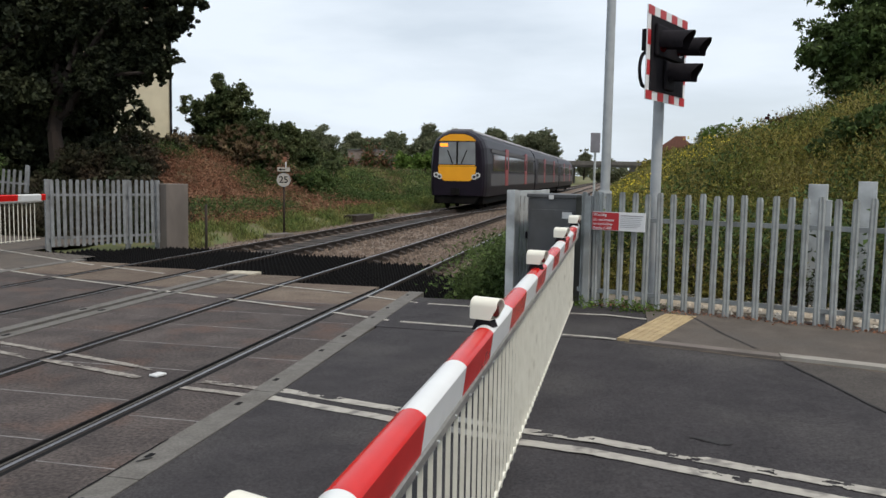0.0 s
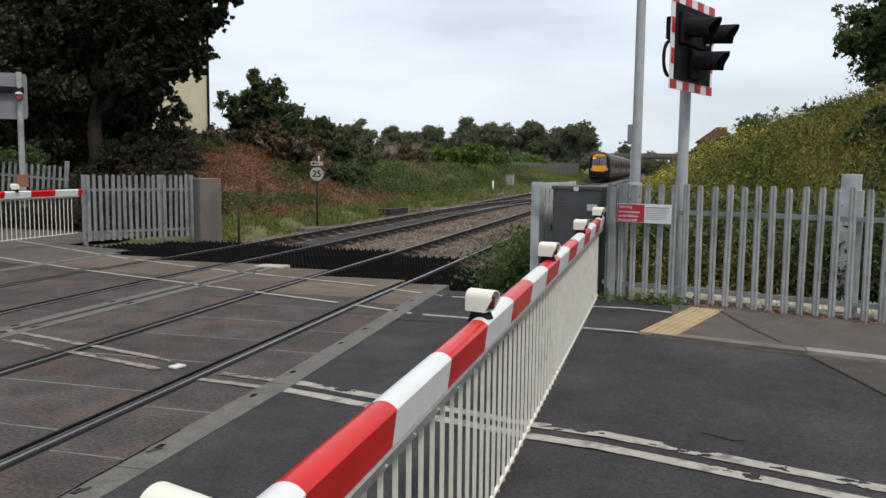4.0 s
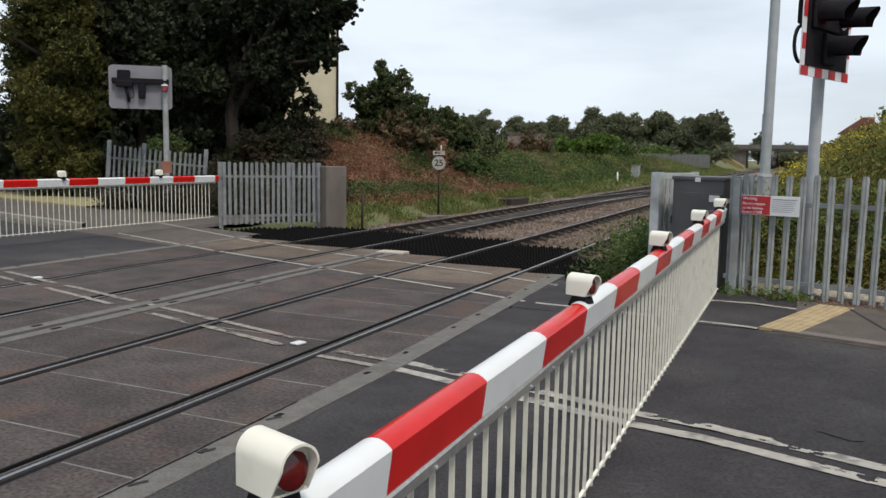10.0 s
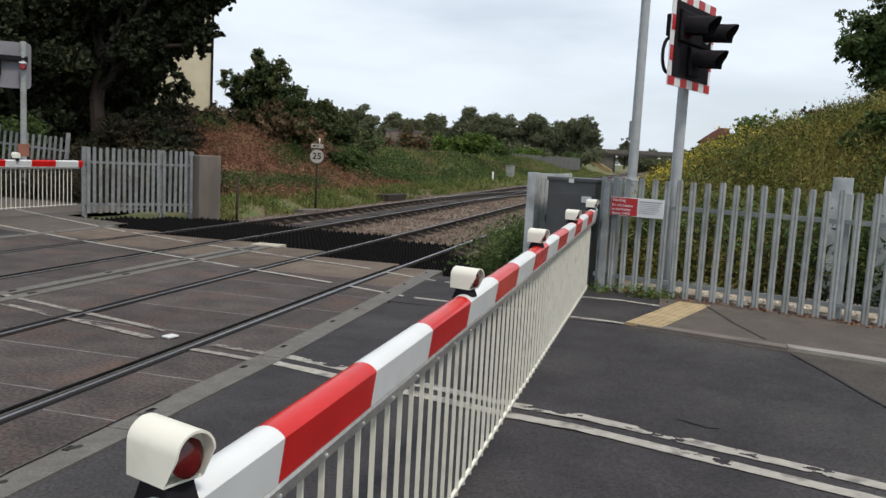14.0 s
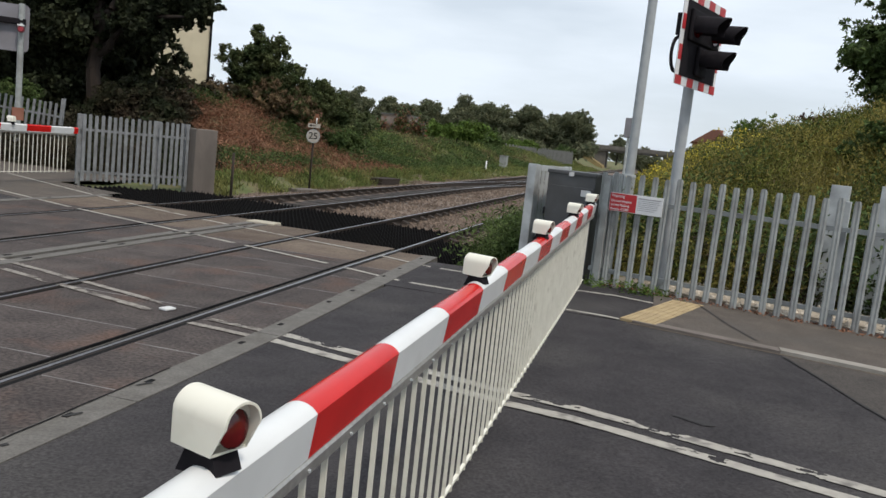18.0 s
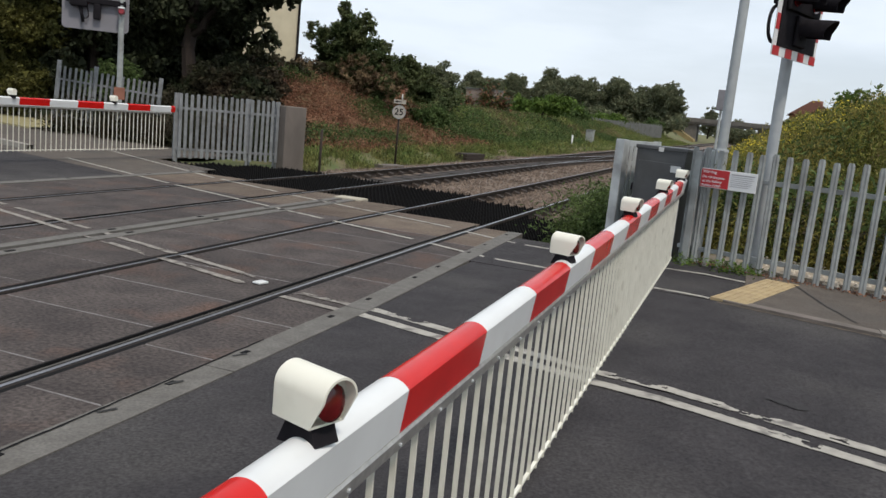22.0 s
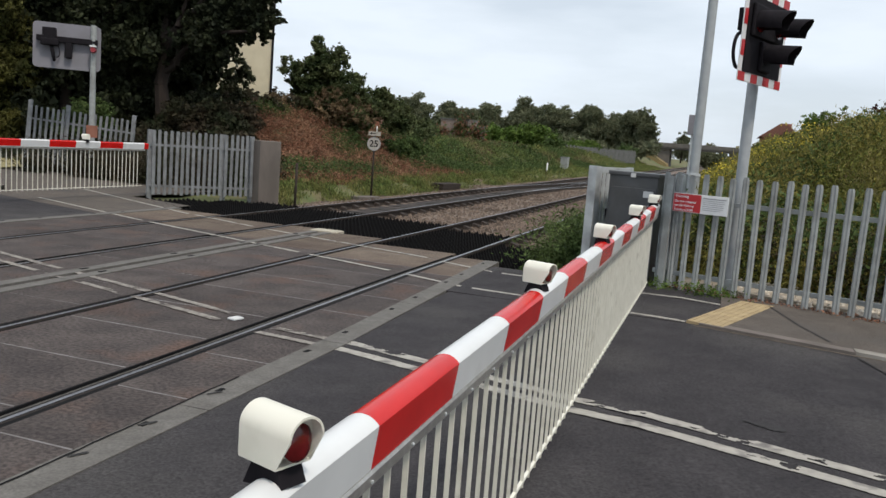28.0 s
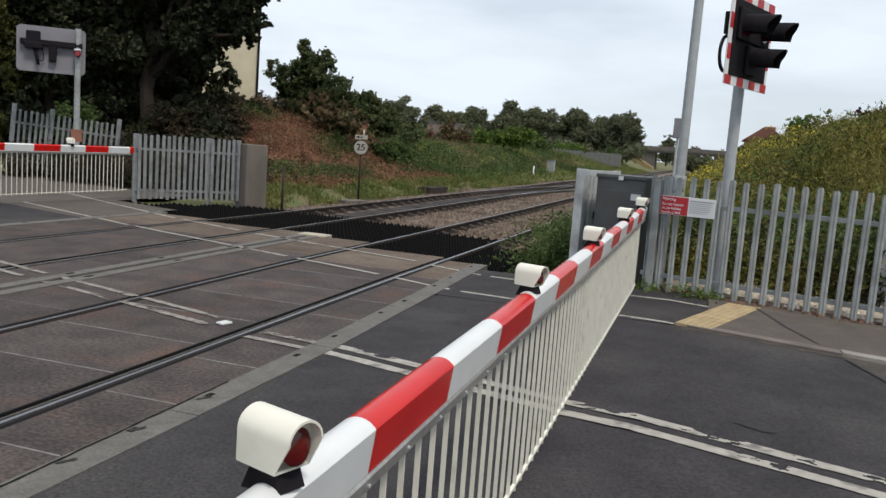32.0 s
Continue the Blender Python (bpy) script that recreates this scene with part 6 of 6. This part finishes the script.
def build_lineside():
    for x, y, w, h, lab in ((-11.70, 67, 0.28, 0.75, "pale grey lineside location cabinet"),):
        root = thing("location_cabinet", lab, "cabinet", pose(x, y, land(x, y)))
        part("body", boxed(-w, -0.4, -0.2, w, 0.4, h + 0.3, 0.02), PALE, root)
        part("lid", boxed(-w - 0.04, -0.44, h + 0.3, w + 0.04, 0.44, h + 0.36, 0.01), SIGN_GREY, root)
    for a, b, z, zb, hh, lab in (((-17.3, 58.2), (-15.75, 58.6), 1.7, 1.7, 1.25, "grey corrugated sheet fence on the bank"), ((-18.42, 90), (-12.05, 125), 1.70, 1.85, 0.60, "low grey fence of sheets along the bank top")):
        a, b = Vector(a), Vector(b)
        root = thing("board_fence", lab, "fence", pose(a.x, a.y, z, 0, -math.degrees(math.atan2(zb - z, (b - a).length)), math.degrees(math.atan2((b - a).y, (b - a).x))))
        k = int((b - a).length / 0.6)
        for i in range(k):
            part("board", boxed(i * 0.6, 0, -1.2, i * 0.6 + 0.57, 0.05, hh + 0.10 * math.sin(i * 3)), SHEET, root)
    shed = thing("outbuilding", "low pinkish blockwork outbuilding on the bank behind bushes", "building", pose(-19.4, 58, 1.2))
    part("wall", boxed(0, 0, -0.5, 2.1, 2.4, 2.08), BLOCKWORK, shed)
    part("coping", boxed(-0.06, -0.06, 2.08, 2.16, 2.46, 2.18), SHEET, shed)
    ivy = thing("ivy", "brown and green ivy trailing over the outbuilding wall", "ivy", pose(-18.2, 57.8, 1.6))
    rng = np.random.default_rng(977)
    c = np.concatenate([rng.normal(size=(900, 3)) * np.array([0.35, 0.08, 0.5]) + np.array(p) for p in ((0.5, 0, 0.9), (1.6, 0.2, 0.6), (-1.0, 0, 0.2))])
    for sl, mt in ((slice(0, None, 2), LEAF_BROWN), (slice(1, None, 2), LEAF_MID)):
        v, fc = leaf_mesh(c[sl], 0.13, rng, single=True)
        raw("foliage", v, fc, mt, ivy)
    wp = part("white_marker_post", tubed((0, 0, -0.3), (0, 0, 0.75), 0.05, 0.05, 8), WHITE, m=pose(-10.6, 55, land(-10.6, 55)))
    tagged(wp, "short white marker post on the grass", "post")
    bm = bmesh.new()
    for q in range(4):
        box(bm, -0.8 + 0.02 * q, -0.13 + 0.27 * (q % 2), 0.12 * (q // 2), 0.8 + 0.03 * q, 0.12 + 0.27 * (q % 2), 0.12 * (q // 2) + 0.11)
    pl = part("concrete_slab", boxed(-0.42, -0.18, -0.06, 0.42, 0.18, 0.03, 0.012), OLD_CONCRETE, m=pose(-8.8, 21.9, -0.10, 0, 0, 70))
    tagged(pl, "flat pale concrete slab lying by the far track", "concrete slab")
    st = part("sleeper_stack", bm, RAIL_SIDE, m=pose(-9.2, 30.4, -0.17, 0, 0, 84))
    tagged(st, "dark old sleepers stacked beside the far track", "sleepers")
    ob = part("marker_post", tubed((0, 0, -0.2), (0, 0, 1.0), 0.03, 0.03, 8), RAIL_SIDE, m=pose(-8.3, 17.0, -0.1))
    tagged(ob, "thin rusty marker post by the guard", "post")
    sig = thing("railway_signal", "grey railway colour-light signal seen from behind", "signal", pose(-1.1, 44, -0.3))
    part("post", tubed((0, 0, -0.4), (0, 0, 3.2), 0.06, 0.06, 12), GALV, sig)
    part("head", boxed(-0.24, -0.2, 3.2, 0.24, 0.2, 4.2, 0.03), SIGN_GREY, sig)


build_lineside()


# ---- train ----
def build_car(root_name, label, front):
    """One railcar, 23 m long, origin at rail level in the middle of its near end; the near end faces -y."""
    root = thing(root_name, label, "train")
    w, L = 1.38, 22.6
    body = [(-w + 0.05, 0.62), (-w, 1.05), (-w - 0.0, 2.2), (-w + 0.07, 2.95), (-w + 0.22, 3.32), (-w + 0.52, 3.60), (-0.42, 3.78), (0.42, 3.78), (w - 0.52, 3.60), (w - 0.22, 3.32), (w - 0.07, 2.95), (w, 2.2), (w, 1.05), (w - 0.05, 0.62)]
    bm = extrude_profile(body, 1.08 if front else 0.05, L)
    part("body", bm, T_PURPLE, root)
    part("roof", extrude_profile([(-w + 0.42, 3.54), (-0.42, 3.81), (0.42, 3.81), (w - 0.42, 3.54)], 0.9, L - 0.1), T_ROOF, root, "pale grey roof")
    for sx in (-1, 1):
        def side(name, y0, y1, z0, z1, mt, out=0.008, lab=""):
            x0, x1 = sx * (w - 0.02), sx * (w + out)
            part(name, boxed(min(x0, x1), y0, z0, max(x0, x1), y1, z1), mt, root, lab)
        side("side_stripe", 1.6, L - 0.2, 1.12, 1.72, T_SILVER, 0.006, "silver lower band")
        side("side_stripe", 1.6, L - 0.2, 2.74, 2.9, T_SILVER, 0.004, "silver upper band")
        y = 1.2
        for i, (y0, y1) in enumerate(((2.2, 6.3), (8.1, 10.2), (10.3, 12.4), (12.5, 14.6), (14.7, 15.7), (17.5, 19.4), (19.5, 21.4))):
            side("side_window", y0, y1, 1.85, 2.65, T_GLASS, 0.012)
        for y0 in (6.6, 16.0):
            side("door", y0, y0 + 1.25, 1.08, 3.05, T_PINK, 0.016, "crimson passenger door")
            part("door_window", boxed(min(sx * w, sx * (w + 0.02)), y0 + 0.25, 1.95, max(sx * w, sx * (w + 0.02)), y0 + 0.85, 2.65), T_GLASS, root)
    part("underframe", boxed(-1.2, 0.5, 0.25, 1.2, L - 0.2, 0.9, 0.05), T_UNDER, root)
    for y0 in (2.8, 18.6):
        bm = bmesh.new()
        box(bm, -1.0, y0 - 1.4, 0.28, 1.0, y0 + 1.4, 0.62)
        for yy in (y0 - 1.25, y0 + 1.25):
            for sx in (-0.75, 0.75):
                tube(bm, (sx - 0.06, yy, 0.42), (sx + 0.06, yy, 0.42), 0.42, seg=20)
        part("bogie", bm, T_UNDER, root)
    if front:
        nose = bmesh.new()
        rings = []
        for y, k, kz in ((1.1, 1.0, 1.0), (0.6, 0.985, 0.99), (0.22, 0.93, 0.96), (0.03, 0.86, 0.925), (0.0, 0.82, 0.90)):
            rings.append([nose.verts.new((u * k, y, (v - 1.05) * kz + 1.05)) for u, v in body])
        for a, b in zip(rings, rings[1:]):
            for i in range(len(body)):
                nose.faces.new((a[i], a[(i + 1) % len(body)], b[(i + 1) % len(body)], b[i]))
        nose.faces.new(rings[-1])
        bmesh.ops.recalc_face_normals(nose, faces=nose.faces)
        part("cab_front", nose, T_PURPLE, root, "rounded dark cab end")
        part("skirt", extrude_profile([(-1.08, 1.02), (-1.08, 0.62), (-0.86, 0.30), (0.86, 0.30), (1.08, 0.62), (1.08, 1.02)], 0.06, 1.3), T_UNDER, root)
        def face(name, pts, mt, y=-0.012, lab=""):
            bm = extrude_profile([(u * 0.9, v) for u, v in pts], y, 0.02)
            part(name, bm, mt, root, lab)
        face("warning_panel", [(-1.02, 2.02), (-0.98, 1.72), (-0.86, 1.46), (-0.66, 1.34), (0.66, 1.34), (0.86, 1.46), (0.98, 1.72), (1.02, 2.02)], T_YELLOW, lab="yellow warning panel")
        face("windscreen", [(-0.98, 2.12), (0.98, 2.12), (0.94, 3.16), (-0.94, 3.16)], T_SCREEN, -0.014, "wide windscreen")
        face("yellow_band", [(-0.98, 3.21), (0.98, 3.21), (0.88, 3.31), (0.72, 3.42), (0.35, 3.53), (-0.35, 3.53), (-0.72, 3.42), (-0.88, 3.31)], T_YELLOW, lab="yellow band over the windscreen")
        face("yellow_sill", [(-0.96, 2.035), (0.96, 2.035), (0.96, 2.09), (-0.96, 2.09)], T_YELLOW)
        part("destination_display", boxed(-0.82, -0.03, 2.95, -0.45, -0.016, 3.09), AMBER, root, "glowing amber destination display")
        part("pillar", boxed(-0.04, -0.02, 2.12, 0.04, -0.0145, 3.16), T_UNDER, root)
        for sx in (-1, 1):
            bm = bmesh.new()
            tube(bm, (sx * 0.2, -0.035, 2.14), (sx * 0.45, -0.03, 2.77), 0.02, seg=6)
            part("wiper", bm, T_UNDER, root)
            for dx, dz in ((0.99, 1.62), (0.83, 1.54)):
                bm = bmesh.new()
                tube(bm, (sx * dx, -0.03, dz), (sx * dx, 0.06, dz), 0.125, seg=18)
                hl = part("headlight", bm, HEADLAMP, root, "round lamp with a pale ring")
                bm = bmesh.new()
                tube(bm, (sx * dx, -0.04, dz), (sx * dx, -0.03, dz), 0.07, seg=14)
                part("lamp_glass", bm, T_GLASS, hl)
        bm = bmesh.new()
        tube(bm, (0, -0.35, 0.86), (0, 0.2, 0.86), 0.12, seg=12)
        box(bm, -0.2, -0.4, 0.70, 0.2, -0.25, 1.0)
        part("coupler", bm, T_UNDER, root)
    return root


TRAIN = [build_car("train_end_car", "dark purple-grey diesel railcar with a yellow cab end", True),
         build_car("train_middle_car", "dark purple-grey passenger railcar with crimson doors", False),
         build_car("train_middle_car", "dark purple-grey passenger railcar coupled ahead", False)]


def motions():
    # distance of the train's near end along the line, time by time
    far = ((0.0, 38.6), (1.0, 55.6), (2.0, 72.5), (3.0, 89.5), (4.0, 106.0), (5.5, 130.0), (7.0, 153.5), (8.5, 180.0), (10.0, 206.0), (12.0, 241.0), (32.0, 590.0))
    for i, car in enumerate(TRAIN):
        rows = []
        for t, y in far:
            y += i * 23.1
            x0, x1 = -7.14 + bend(y), -7.14 + bend(y + 22)
            rows.append((t, pose(x0, y, 0, 0, 0, -math.degrees(math.atan2(x1 - x0, 22)))))
        walk(car, rows)


motions()
